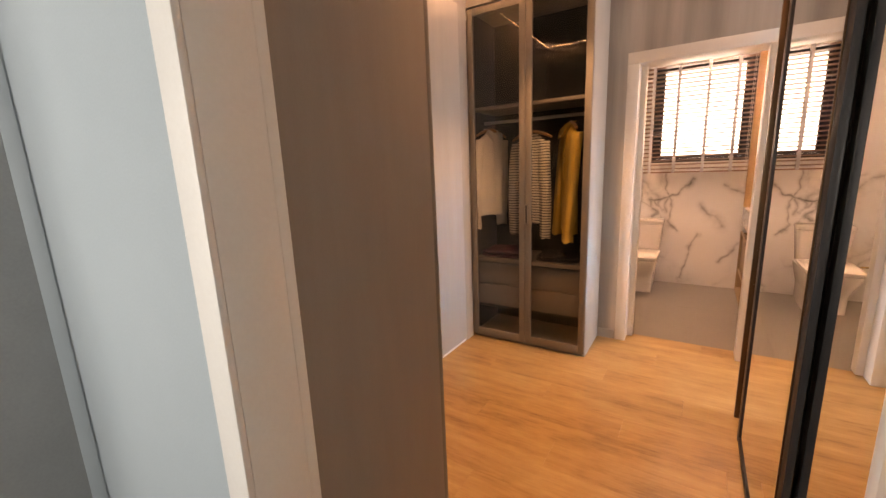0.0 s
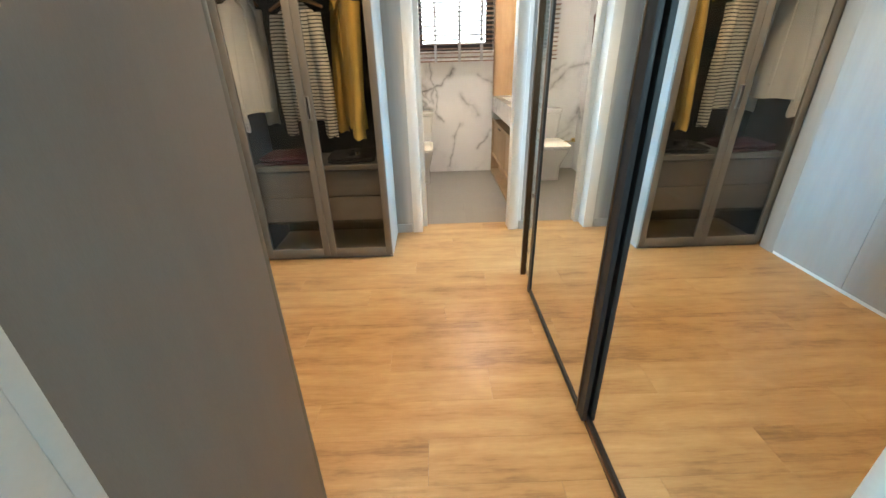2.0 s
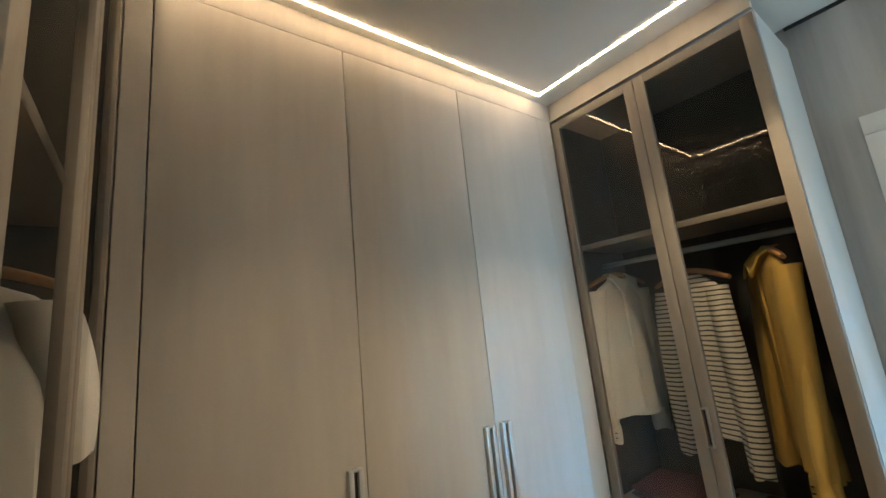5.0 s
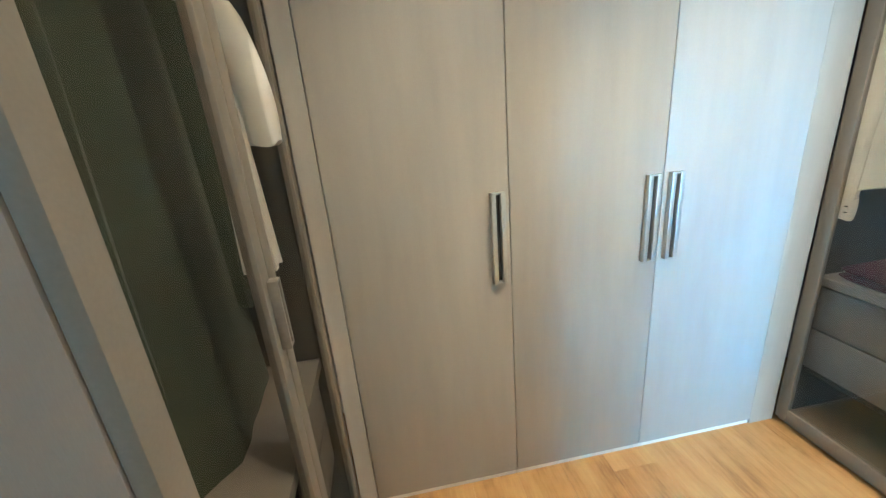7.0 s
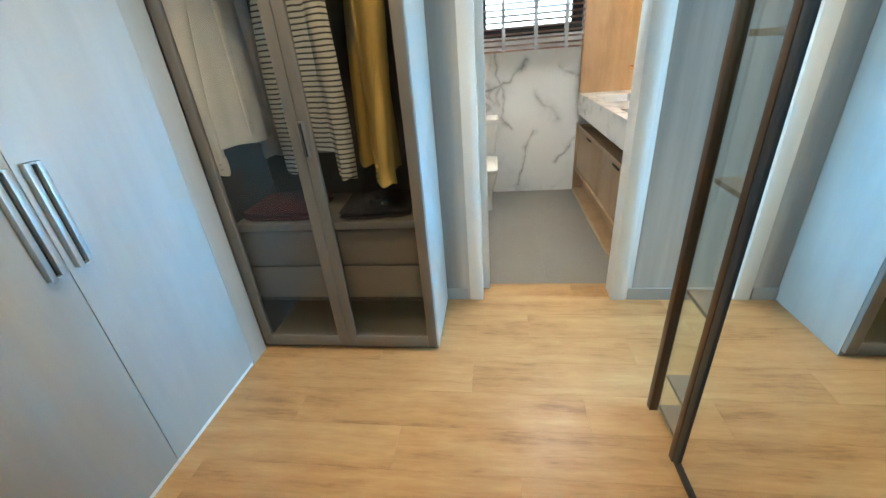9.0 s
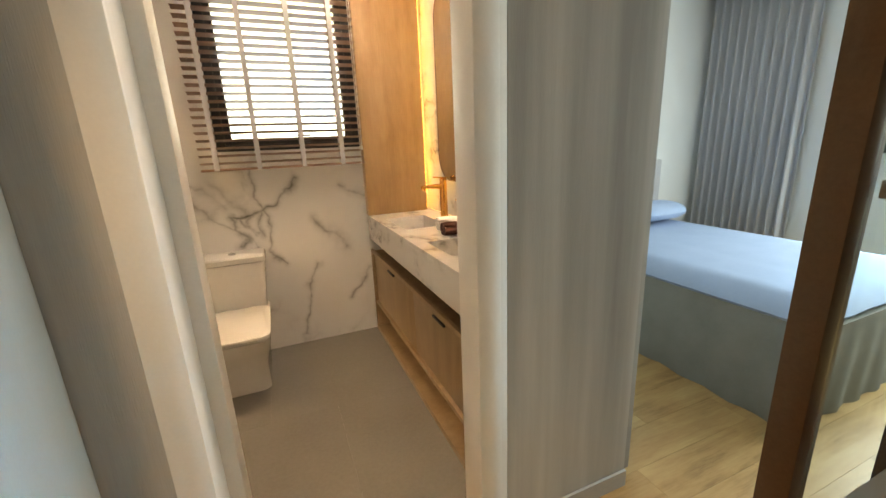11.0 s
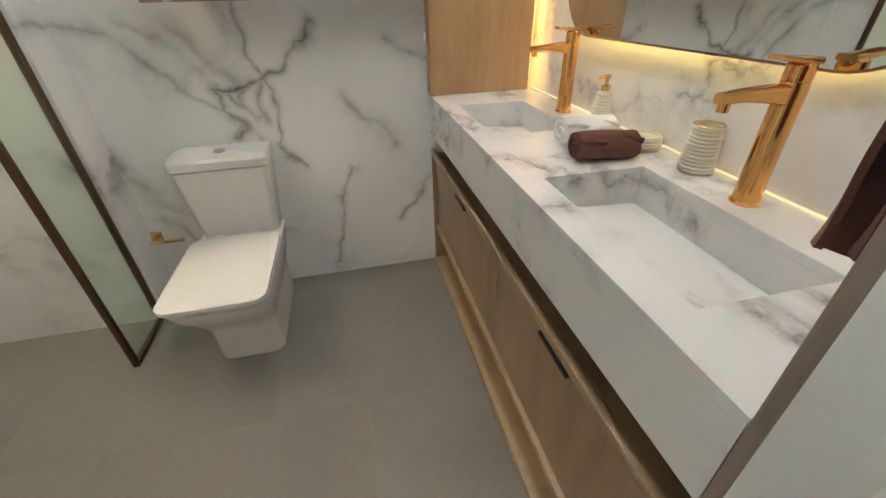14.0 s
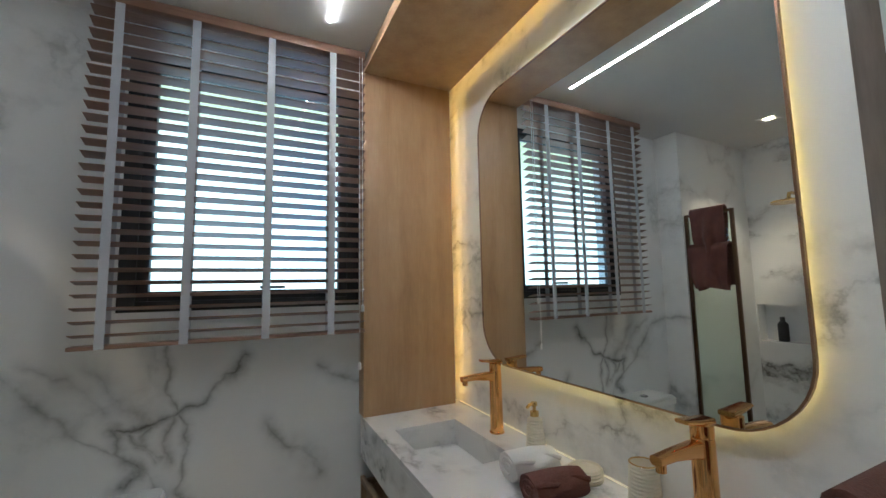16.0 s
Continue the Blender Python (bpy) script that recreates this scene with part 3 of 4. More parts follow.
# ---- mirrored partition ----
def mirror_partition():
    ob = thing("mirror_cabinet", (0.16, 1.4, 0), "black-framed mirrored sliding door cabinet on the oak floor", "cabinet")
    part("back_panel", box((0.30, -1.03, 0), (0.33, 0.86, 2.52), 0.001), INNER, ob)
    part("top", box((-0.012, -1.03, 2.50), (0.33, 1.10, 2.53), 0.001), BLACK, ob)
    part("track", box((0.0, -1.03, 0.0), (0.055, 0.83, 0.012), 0.001), BRONZE, ob, "brown metal floor track")
    for x, y0, y1, stile in ((-0.012, -0.150, 0.84, 0.072), (0.008, -1.03, -0.085, 0.03)):
        door = part("door", box((x + 0.006, y0 + stile + 0.001, 0.045), (x + 0.010, y1 - 0.031, 2.469)), MIRROR, ob, "large mirror pane", False)
        for a, b in (((y0, 0.014), (y0 + stile, 2.50)), ((y1 - 0.03, 0.014), (y1, 2.50)), ((y0 + stile + 0.0005, 0.014), (y1 - 0.0305, 0.044)), ((y0 + stile + 0.0005, 2.47), (y1 - 0.0305, 2.50))):
            part("frame", box((x, a[0], a[1]), (x + 0.018, b[0], b[1]), 0.001), BLACK, door)
    part("pull_rail", box((-0.017, -0.100, 0.014), (-0.0125, -0.094, 2.499), 0.001), BRONZE, ob)
    part("post", box((-0.012, 1.07, 0), (0.02, 1.10, 2.50), 0.001), BRONZE, ob)
    part("post", box((0.29, 1.07, 0), (0.33, 1.10, 2.50), 0.001), BLACK, ob)
    part("post", box((-0.012, 0.845, 0), (0.02, 0.872, 2.50), 0.001), BRONZE, ob)
    for z in (0.02, 0.18, 0.56, 0.95, 1.33, 1.72, 2.11):
        part("shelf", box((0.022, 0.875, z), (0.288, 1.068, z + 0.016), 0.001), DRAWER, ob)
    part("pane", box((0.006, 0.873, 0.04), (0.010, 1.069, 2.49)), CLEAR, ob, "narrow clear glass pane", False)
    return ob


mirror_partition()


# ---- window and blind ----
def window():
    ob = thing("window_1", ((WX0 + WX1) / 2, 5.245, WZ0), "black aluminium bathroom window with bright daylight behind", "window")
    ob["kind"] = "structure"
    w, h = WX1 - WX0, WZ1 - WZ0
    f, g = 0.055, 0.095
    for a, b in (((-w / 2, 0), (-w / 2 + f, h)), ((w / 2 - f, 0), (w / 2, h)), ((-w / 2 + f + 0.0005, 0), (w / 2 - f - 0.0005, 0.04)), ((-w / 2 + f + 0.0005, h - 0.03), (w / 2 - f - 0.0005, h))):
        part("window_frame", box((a[0], -0.025, a[1]), (b[0], 0.04, b[1]), 0.002), BLACK, ob)
    for a, b in (((-w / 2 + f + 0.0005, 0.0405), (-w / 2 + g, h - 0.031)), ((w / 2 - g, 0.0405), (w / 2 - f - 0.0005, h - 0.031)), ((-w / 2 + g + 0.0005, 0.0405), (w / 2 - g - 0.0005, 0.078)), ((-w / 2 + g + 0.0005, h - 0.06), (w / 2 - g - 0.0005, h - 0.031))):
        part("sash", box((a[0], -0.018, a[1]), (b[0], 0.02, b[1]), 0.002), BLACK, ob)
    part("latch", box((0.03, -0.034, 0.082), (0.13, -0.0185, 0.094), 0.003), BLACK, ob, "slim black window latch")
    pane = part("pane", box((-w / 2 + g, -0.003, 0.078), (w / 2 - g, 0.003, h - 0.06)), CLEAR, ob)
    pane.visible_shadow = False


window()
tagged(part("backdrop", box((-6.5, 6.3, -0.5), (5.0, 6.32, 5.5)), DAYLIGHT, None, "bright overcast sky outside the window"), kind="structure")


def blind():
    x0, x1, y, z0, z1 = -0.690, 0.291, 5.085, 1.292, 2.52
    ob = thing("venetian_blind", ((x0 + x1) / 2, y, z0), "dark walnut venetian blind with grey tapes, lowered over the window", "blind")
    w = (x1 - x0) / 2
    part("headrail", box((-w, -0.03, z1 - z0), (w, 0.03, BCEIL - 0.002 - z0), 0.002), SLAT, ob)
    part("bottom_rail", box((-w, -0.026, 0), (w, 0.026, 0.014), 0.004), SLAT, ob)
    n = 27
    pitch = (z1 - z0 - 0.03) / n
    tilt = radians(-13)
    first = None
    for k in range(n):
        z = 0.045 + k * pitch
        if first is None:
            bm = bmesh.new()
            bx(bm, (-w, -0.025, -0.0015), (w, 0.025, 0.0015), 0.001, 1)
            bmesh.ops.rotate(bm, cent=(0, 0, 0), matrix=Matrix.Rotation(tilt, 3, "X"), verts=bm.verts)
            first = part("slat", bm, SLAT, ob)
            first.location.z = z
        else:
            s = new("slat", first.data)
            s.parent, s.location = ob, (0, 0, z)
    for x in (-0.404, -0.168, 0.099, 0.346):
        for yy in (-0.029, 0.028):
            part("tape", box((x - 0.014, yy - 0.0006, 0.002), (x + 0.014, yy + 0.0006, z1 - z0)), TAPE, ob, "grey woven tape", False)
    for x, zl in ((w - 0.03, -0.12), (w - 0.018, 0.12)):
        part("cord", tube(bmesh.new(), ((x, -0.04, z1 - z0), (x + 0.003, -0.04, zl)), 0.0015, 6), WHITECLOTH, ob)
        part("tassel", lathe(bmesh.new(), ((0.002, 0.0), (0.006, -0.004), (0.007, -0.028), (0.003, -0.032)), (x + 0.003, -0.04, zl), 10), WHITE, ob, "white cord tassel")


blind()


# ---- vanity ----
XV, YV0, YV1, ZT = 0.302, 3.498, 5.185, 0.915


def countertop():
    ob = thing("countertop", (XV, (YV0 + YV1) / 2, ZT), "thick white marble vanity top with two sunken basins", "countertop")
    cy = (YV0 + YV1) / 2
    X1 = 0.80 - XV - 0.002
    basins = ((3.655, 4.145), (4.50, 4.93))
    bx0, bx1, deep = 0.073, 0.345, 0.105
    bm = bmesh.new()
    ys = [YV0 - cy]
    for a, b in basins:
        ys += [a - cy, b - cy]
    ys.append(YV1 - cy)
    xs = [0, bx0, bx1, X1]
    low, high = ([[bm.verts.new((x, y, z)) for y in ys] for x in xs] for z in (-0.02, 0))
    cells = [(k, n) for k in range(3) for n in range(5) if not (k == 1 and n in (1, 3))]
    for k, n in cells:
        for lev in (low, high):
            bm.faces.new((lev[k][n], lev[k + 1][n], lev[k + 1][n + 1], lev[k][n + 1]))
        for (p, q), other in ((((k, n), (k, n + 1)), (k - 1, n)), (((k + 1, n), (k + 1, n + 1)), (k + 1, n)), (((k, n), (k + 1, n)), (k, n - 1)), (((k, n + 1), (k + 1, n + 1)), (k, n + 1))):
            if other not in cells:
                bm.faces.new((low[p[0]][p[1]], low[q[0]][q[1]], high[q[0]][q[1]], high[p[0]][p[1]]))
    part("slab", bm, MARBLE_TOP, ob)
    part("apron", box((0.0, ys[0], -0.175), (0.02, ys[-1], -0.0205), 0.0), MARBLE_TOP, ob)
    for a, b in ((ys[1], ys[2]), (ys[3], ys[4])):
        bm = bmesh.new()
        rim = lambda g, z: [(bx0 - g, a - g, z), (bx1 + g, a - g, z), (bx1 + g, b + g, z), (bx0 - g, b + g, z)]
        ring_loft(bm, [rim(0.0, -deep), rim(0.0, -0.0205), rim(0.012, -0.0205), rim(0.012, -deep), rim(0.0, -deep)], cap=False)
        bmesh.ops.remove_doubles(bm, verts=bm.verts, dist=0.0001)
        part("basin_wall", bm, MARBLE_TOP, ob)
        bm = bmesh.new()
        fl = [bm.verts.new(p) for p in ((bx0 + 0.002, a + 0.002, -deep + 0.018), (bx1 - 0.001, a + 0.002, -deep + 0.004), (bx1 - 0.001, b - 0.002, -deep + 0.004), (bx0 + 0.002, b - 0.002, -deep + 0.018))]
        dn = [bm.verts.new(v.co - V((0, 0, 0.02))) for v in fl]
        bm.faces.new(fl)
        bm.faces.new(dn[::-1])
        for k in range(4):
            bm.faces.new((fl[k], dn[k], dn[(k + 1) % 4], fl[(k + 1) % 4]))
        part("basin_floor", bm, MARBLE_TOP, ob)
    part("led_strip", box((X1 - 0.004, ys[0] + 0.15, 0.0005), (X1 - 0.001, ys[-1] - 0.03, 0.004)), LEDC, ob, "thin warm led line along the wall")
    return ob


countertop()


def vanity_cabinet():
    ob = thing("vanity_cabinet", (XV, (YV0 + YV1) / 2, 0), "light oak vanity cabinet with two drawers and open slots", "vanity cabinet")
    w = (YV1 - YV0) / 2
    X1 = 0.80 - XV - 0.004
    part("bottom", box((0.0, -w, 0.0), (X1, w, 0.035), 0.001), OAKFRONT, ob)
    part("back", box((X1 - 0.02, -w, 0.0355), (X1, w, 0.735)), OAKFRONT, ob)
    part("lip", box((0.0, -w, 0.632), (0.018, w, 0.656), 0.001), OAKFRONT, ob)
    part("slot_floor", box((0.043, -w + 0.017, 0.604), (0.40, w - 0.017, 0.616)), OAKFRONT, ob)
    part("niche_back", box((0.10, -w, 0.0355), (0.115, w, 0.225)), OAKFRONT, ob)
    part("niche_top", box((0.006, -w, 0.225), (0.30, w, 0.243), 0.001), OAKFRONT, ob)
    for s in (-1, 1):
        part("side", box((0.001, s * w - (0.016 if s > 0 else 0), 0.0355), (X1 - 0.021, s * w + (0.016 if s < 0 else 0), 0.6395)), OAKFRONT, ob)
    cy = (YV0 + YV1) / 2
    for a, b in ((YV0 - cy + 0.018, 4.275 - cy - 0.002), (4.275 - cy + 0.002, YV1 - cy - 0.018)):
        drawer = part("drawer", box((0.022, a, 0.247), (0.042, b, 0.630), 0.001), OAKFRONT, ob)
        m = 3.89 - cy if a < -0.3 else 4.705 - cy
        part("handle", box((0.010, m - 0.07, 0.590), (0.0215, m + 0.07, 0.602), 0.002), BLACK, drawer, "dark metal edge pull")
    return ob


vanity_cabinet()


def oak_surround():
    ob = thing("oak_panel", (0.55, 5.2, 0.917), "tall light oak panel turning over the vanity as a soffit", "wall panel")
    part("upright", box((-0.248, -0.070, 0.0), (0.205, 0.013, BCEIL - 0.921), 0.001), OAK, ob)
    part("soffit", box((-0.248, -1.77, BCEIL - 0.917 - 0.06), (0.205, -0.071, BCEIL - 0.917 - 0.002), 0.001), OAK, ob)
    part("led_strip", box((0.2055, -0.062, 0.01), (0.2085, -0.050, 1.60)), LEDO, ob, "hidden warm led strip")
    part("led_strip", box((0.2055, -1.70, BCEIL - 0.917 - 0.035), (0.2085, -0.075, BCEIL - 0.917 - 0.028)), LEDO, ob, "hidden warm led strip")
    return ob


oak_surround()


def wall_mirror():
    y0, y1, z0, z1 = 3.730, 4.857, 1.162, 2.312
    ob = thing("wall_mirror", (0.769, (y0 + y1) / 2, (z0 + z1) / 2), "large round-cornered mirror with a thin bronze frame and warm backlight", "mirror")
    ob.rotation_euler = (0, 0, radians(1.0))
    w, h, r = y1 - y0, z1 - z0, 0.17
    n = len(rounded(w, h, r, 10))

    def hoop(outer, inner, x0, x1):
        bm = bmesh.new()
        rows = [[bm.verts.new((x, a, b)) for a, b in pts] for x, pts in ((x0, inner), (x0, outer), (x1, outer), (x1, inner))]
        for k in range(4):
            for j in range(n):
                bm.faces.new((rows[k][j], rows[k][(j + 1) % n], rows[(k + 1) % 4][(j + 1) % n], rows[(k + 1) % 4][j]))
        return bm

    inner = rounded(w - 0.010, h - 0.010, r - 0.005, 10)
    part("frame", hoop(rounded(w, h, r, 10), inner, -0.005, 0.006), ROSEBRONZE, ob)
    part("pane", ring_loft(bmesh.new(), [[(x, a, b) for a, b in inner] for x in (-0.003, 0.004)]), MIRROR, ob, "silvered glass", False)
    mid = rounded(w - 0.14, h - 0.14, r - 0.05, 10)
    part("backing", ring_loft(bmesh.new(), [[(x, a, b) for a, b in mid] for x in (0.0045, 0.017)]), WHITE, ob)
    part("led_strip", hoop(rounded(w - 0.10, h - 0.10, r - 0.035, 10), rounded(w - 0.132, h - 0.132, r - 0.045, 10), 0.007, 0.015), LEDY, ob, "hidden warm led strip")
    return ob


wall_mirror()


# ---- ceiling lights ----
def led_line(at, a, b, z=CEIL, glow=LED, label="thin warm led line recessed in the ceiling"):
    ob = thing("led_line", (*at, z), label, "ceiling light", "led lines")
    lo = (min(a[0], b[0]) - 0.0048, min(a[1], b[1]) - 0.0048, -0.004)
    hi = (max(a[0], b[0]) + 0.0048, max(a[1], b[1]) + 0.0048, -0.0005)
    part("diffuser", box(lo, hi), glow, ob)


led_line((-1.63, 1.85), (0, -0.80), (0, 0.81))
led_line((-1.23, 2.655), (-0.388, 0), (0.40, 0))
led_line((-1.40, 1.04), (-0.218, 0), (0.27, 0))
led_line((-0.14, 1.8), (0, -1.0), (0, 1.05), CEIL, LEDB)
led_line((0.105, 4.2), (0, -0.62), (0, 0.70), BCEIL, LEDR)


def downlight(x, y, energy, z=CEIL):
    ob = thing("downlight", (x, y, z), "square white recessed downlight with a warm bulb", "ceiling light", "downlights")
    bm = bmesh.new()
    bx(bm, (-0.055, -0.055, -0.006), (-0.034, 0.055, -0.0005), 0.001)
    bx(bm, (0.034, -0.055, -0.006), (0.055, 0.055, -0.0005), 0.001)
    bx(bm, (-0.0338, -0.055, -0.006), (0.0338, -0.034, -0.0005), 0.001)
    bx(bm, (-0.0338, 0.034, -0.006), (0.0338, 0.055, -0.0005), 0.001)
    part("trim_ring", bm, WHITE, ob)
    part("bulb", lathe(bmesh.new(), ((0.032, -0.001), (0.032, -0.003), (0.018, -0.004), (0.002, -0.0042)), (0, 0, 0), 20), BULB, ob)
    lamp("downlight_beam", "SPOT", look((x, y, z - 0.02), (x, y, 0)), energy, (1.0, 0.76, 0.48), cone=95)


downlight(-0.85, 2.32, 38)
# unseen extra downlight, added to brighten the near laminate doors and the coat
downlight(-0.85, 1.42, 23)
downlight(-1.40, 4.62, 44, BCEIL)

# ---- clothes ----
def stripes(name, pale, dark, pitch):
    m, nt, bsdf = start(name)
    v = coords(nt)
    sep = nt.nodes.new("ShaderNodeSeparateXYZ")
    link(nt, v, sep.inputs[0])
    z = math_node(nt, "ADD", sep.outputs[2], math_node(nt, "MULTIPLY", noise_node(nt, v, 9, 2), 0.012))
    band = math_node(nt, "FRACT", math_node(nt, "MULTIPLY", z, 1 / pitch))
    edge = math_node(nt, "MULTIPLY", math_node(nt, "SUBTRACT", 0.36, band), 14, clamp=True)
    link(nt, ramp_node(nt, edge, [(0.0, pale), (1.0, dark)]), bsdf.inputs["Base Color"])
    bsdf.inputs["Roughness"].default_value = 0.9
    bump_node(nt, bsdf, noise_node(nt, v, 300, 2), 0.5)
    return m


SHIRT = surf("white cotton cloth", (0.66, 0.65, 0.63), (0.76, 0.75, 0.73), 0.9, scale=9, fine=260, bump=0.4)
GREYSHIRT = surf("grey cotton cloth", (0.28, 0.27, 0.26), (0.36, 0.35, 0.34), 0.9, scale=9, fine=260, bump=0.4)
STRIPED = stripes("striped knit", (0.62, 0.58, 0.50), (0.045, 0.042, 0.045), 0.021)
YELLOW = surf("mustard cloth", (0.38, 0.235, 0.05), (0.48, 0.31, 0.075), 0.85, scale=9, fine=240, bump=0.5)
GREEN = surf("dark green wool", (0.016, 0.026, 0.013), (0.030, 0.043, 0.023), 0.95, scale=7, fine=260, bump=0.25, sheen=0.05)
BURGUNDY = surf("burgundy knit", (0.032, 0.004, 0.009), (0.056, 0.008, 0.015), 0.95, scale=9, fine=200, bump=0.8)
INK = surf("black cloth", (0.010, 0.010, 0.013), (0.022, 0.022, 0.026), 0.9, scale=9, fine=200, bump=0.7)
HANGWOOD = planked("hanger wood", (0.34, 0.17, 0.07), (0.44, 0.24, 0.11), (0.26, 0.12, 0.045), 0, 0.4, False)


def swept(bm, path, wides, thicks, folds=0.0, waves=5, seed=0, seg=28):
    """Cloth tube along a path, flat across, with folds that deepen on the way down."""
    rnd = random.Random(seed)
    ph = [rnd.uniform(0, 6.28) for _ in range(3)]
    rings, n = [], len(path)
    for k, (c, a, b) in enumerate(zip(path, wides, thicks)):
        t = k / (n - 1)
        ring = []
        for j in range(seg):
            u = 2 * math.pi * j / seg
            f = 1 + folds * t * (math.sin(waves * u + ph[0] + 0.7 * t) + 0.6 * math.sin((waves + 3) * u + ph[1])) * (0.35 + abs(math.sin(u)))
            ring.append(V((c[0] + a * math.cos(u) * (0.6 + 0.4 * f), c[1] + b * math.sin(u) * f, c[2] + 0.008 * t * math.sin(3 * u + ph[2]))))
        rings.append(ring)
    return ring_loft(bm, rings)


def garment(name, at, turn, label, material, length, sleeve, shoulder=0.20, flare=1.06, sleeves=(1, 1), collar=True, cuff=None, seed=1, category="clothes", open_front=False, buttons=0, thick=1.0, full=0.058, swing=-0.035):
    """A garment as it hangs from its hanger's shoulders; at is the neck point."""
    ob = thing(name, at, label, category)
    ob.rotation_euler = (0, 0, radians(turn))
    s = shoulder
    zs = [0.012, -0.004, -0.03, -0.06, -0.10, -0.16] + [-0.16 - (length - 0.16) * k / 9 for k in range(1, 10)]
    wides = [0.065, 0.085, s * 0.78, s * 0.97, s, s * 0.97] + [s * (0.95 + (flare - 0.95) * k / 9) for k in range(1, 10)]
    thicks = [0.045, 0.050, 0.052, 0.056, 0.060, 0.066] + [0.068 + 0.008 * k / 9 for k in range(1, 10)]
    part("body", swept(bmesh.new(), [(0, 0, z) for z in zs], wides, [thick * q for q in thicks], 0.22, 5, seed), material, ob)
    for side, on in zip((-1, 1), sleeves):
        if not on:
            continue
        n = 10
        path = [(side * s * (0.86 + (0.13 + 0.07 * math.sin(3 * k / n)) * math.sqrt(k / n)), swing * math.sqrt(k / n) + 0.012 * math.sin(2.2 * k / n + seed), -0.045 - sleeve * k / n) for k in range(n + 1)]
        slv = part("sleeve", swept(bmesh.new(), path, [min(1.0, s / 0.18) * (0.05 + 0.012 * math.sin(2.6 * k / n) - 0.008 * k / n) for k in range(n + 1)], [full * (1 - 0.24 * k / n) for k in range(n + 1)], 0.16, 3, seed + side, 20), material, ob)
        if cuff:
            p = path[-1]
            part("cuff", swept(bmesh.new(), [(p[0], p[1], p[2] + 0.012), (p[0], p[1], p[2] - 0.03), (p[0] + side * 0.004, p[1], p[2] - 0.062)], [min(1.0, s / 0.18) * q for q in (0.048, 0.051, 0.052)], [full * 0.86, full * 0.9, full * 0.9], 0.03, 3, seed, 20), cuff, slv)
            for q in (-0.012, -0.034):
                part("button", lathe(bmesh.new(), ((0.001, 0.002), (0.0055, 0.002), (0.0055, 0.0), (0.001, 0.0)), (p[0] + side * 0.02, p[1] - full * 0.92, p[2] + q), 10), INK, slv)
    if collar:
        bm = bmesh.new()
        for side in (-1, 1):
            v = [bm.verts.new(c) for c in ((0, 0.05, 0.045), (side * 0.075, 0.02, 0.038), (side * 0.082, -0.045, 0.0), (side * 0.055, -0.072, -0.075), (side * 0.012, -0.070, -0.02), (side * 0.05, -0.02, 0.03))]
            bm.faces.new(v)
        geo = bmesh.ops.extrude_face_region(bm, geom=bm.faces[:])
        bmesh.ops.translate(bm, vec=(0, -0.006, 0.004), verts=[g for g in geo["geom"] if isinstance(g, bmesh.types.BMVert)])
        part("collar", bm, material, ob)
    if open_front:
        part("placket", box((-0.014, -0.086 * thick, -length + 0.03), (0.014, -0.058 * thick, -0.03), 0.004), material, ob)
    for k in range(buttons):
        part("button", lathe(bmesh.new(), ((0.001, 0.002), (0.006, 0.002), (0.006, 0.0), (0.001, 0.0)), (0, -0.087 * thick, -0.10 - 0.095 * k), 10), INK, ob)
    return ob


def hanger(at, turn, rail_z):
    ob = thing("coat_hanger", at, "brown wooden coat hanger with a metal hook", "coat hanger", "coat hangers")
    ob.rotation_euler = (0, 0, radians(turn))
    pts = [(x, 0, 0.022 - 0.055 * (abs(x) / 0.2) ** 1.6) for x in (-0.20, -0.15, -0.10, -0.05, 0, 0.05, 0.10, 0.15, 0.20)]
    part("bar", tube(bmesh.new(), pts, [0.009, 0.011, 0.012, 0.012, 0.013, 0.012, 0.012, 0.011, 0.009], 10), HANGWOOD, ob)
    top = rail_z - at[2]
    hook = [(0, 0, 0.03), (0, 0, top - 0.02)] + [(0, 0.017 - 0.017 * math.cos(a), top - 0.002 + 0.017 * math.sin(a)) for a in (0, 0.6, 1.2, 1.9, 2.5, 3.1)]
    part("hook", tube(bmesh.new(), hook, 0.0022, 6), CHROME, ob)


RAIL_Z = 1.803
hanger((-1.60, 3.03, 1.715), 78, RAIL_Z)
garment("white_shirt", (-1.60, 3.03, 1.70), 78, "white long-sleeved shirt on a wooden hanger", SHIRT, 0.66, 0.66, 0.178, 1.02, (1, 1), True, SHIRT, 3, open_front=True, buttons=6, thick=0.5, full=0.05, swing=0.045)
hanger((-1.255, 3.03, 1.675), -22, RAIL_Z)
garment("striped_top", (-1.255, 3.03, 1.66), -22, "cream knitted top with thin dark stripes", STRIPED, 0.68, 0.74, 0.165, 1.06, (1, 1), False, None, 5, thick=0.5, full=0.036)
hanger((-0.955, 3.03, 1.715), -62, RAIL_Z)
garment("yellow_jacket", (-0.955, 3.03, 1.70), -62, "mustard yellow jacket on a wooden hanger", YELLOW, 0.78, 0.72, 0.185, 1.02, (1, 1), True, YELLOW, 8, open_front=True, thick=0.55, full=0.045)
hanger((-1.345, 0.722, 1.752), 174, RAIL_Z)
garment("green_coat", (-1.345, 0.722, 1.737), 174, "long dark green wool coat on a wooden hanger", GREEN, 1.38, 0.72, 0.225, 1.30, (1, 1), True, None, 11, thick=0.85)
hanger((-1.585, 0.715, 1.745), -104, RAIL_Z)
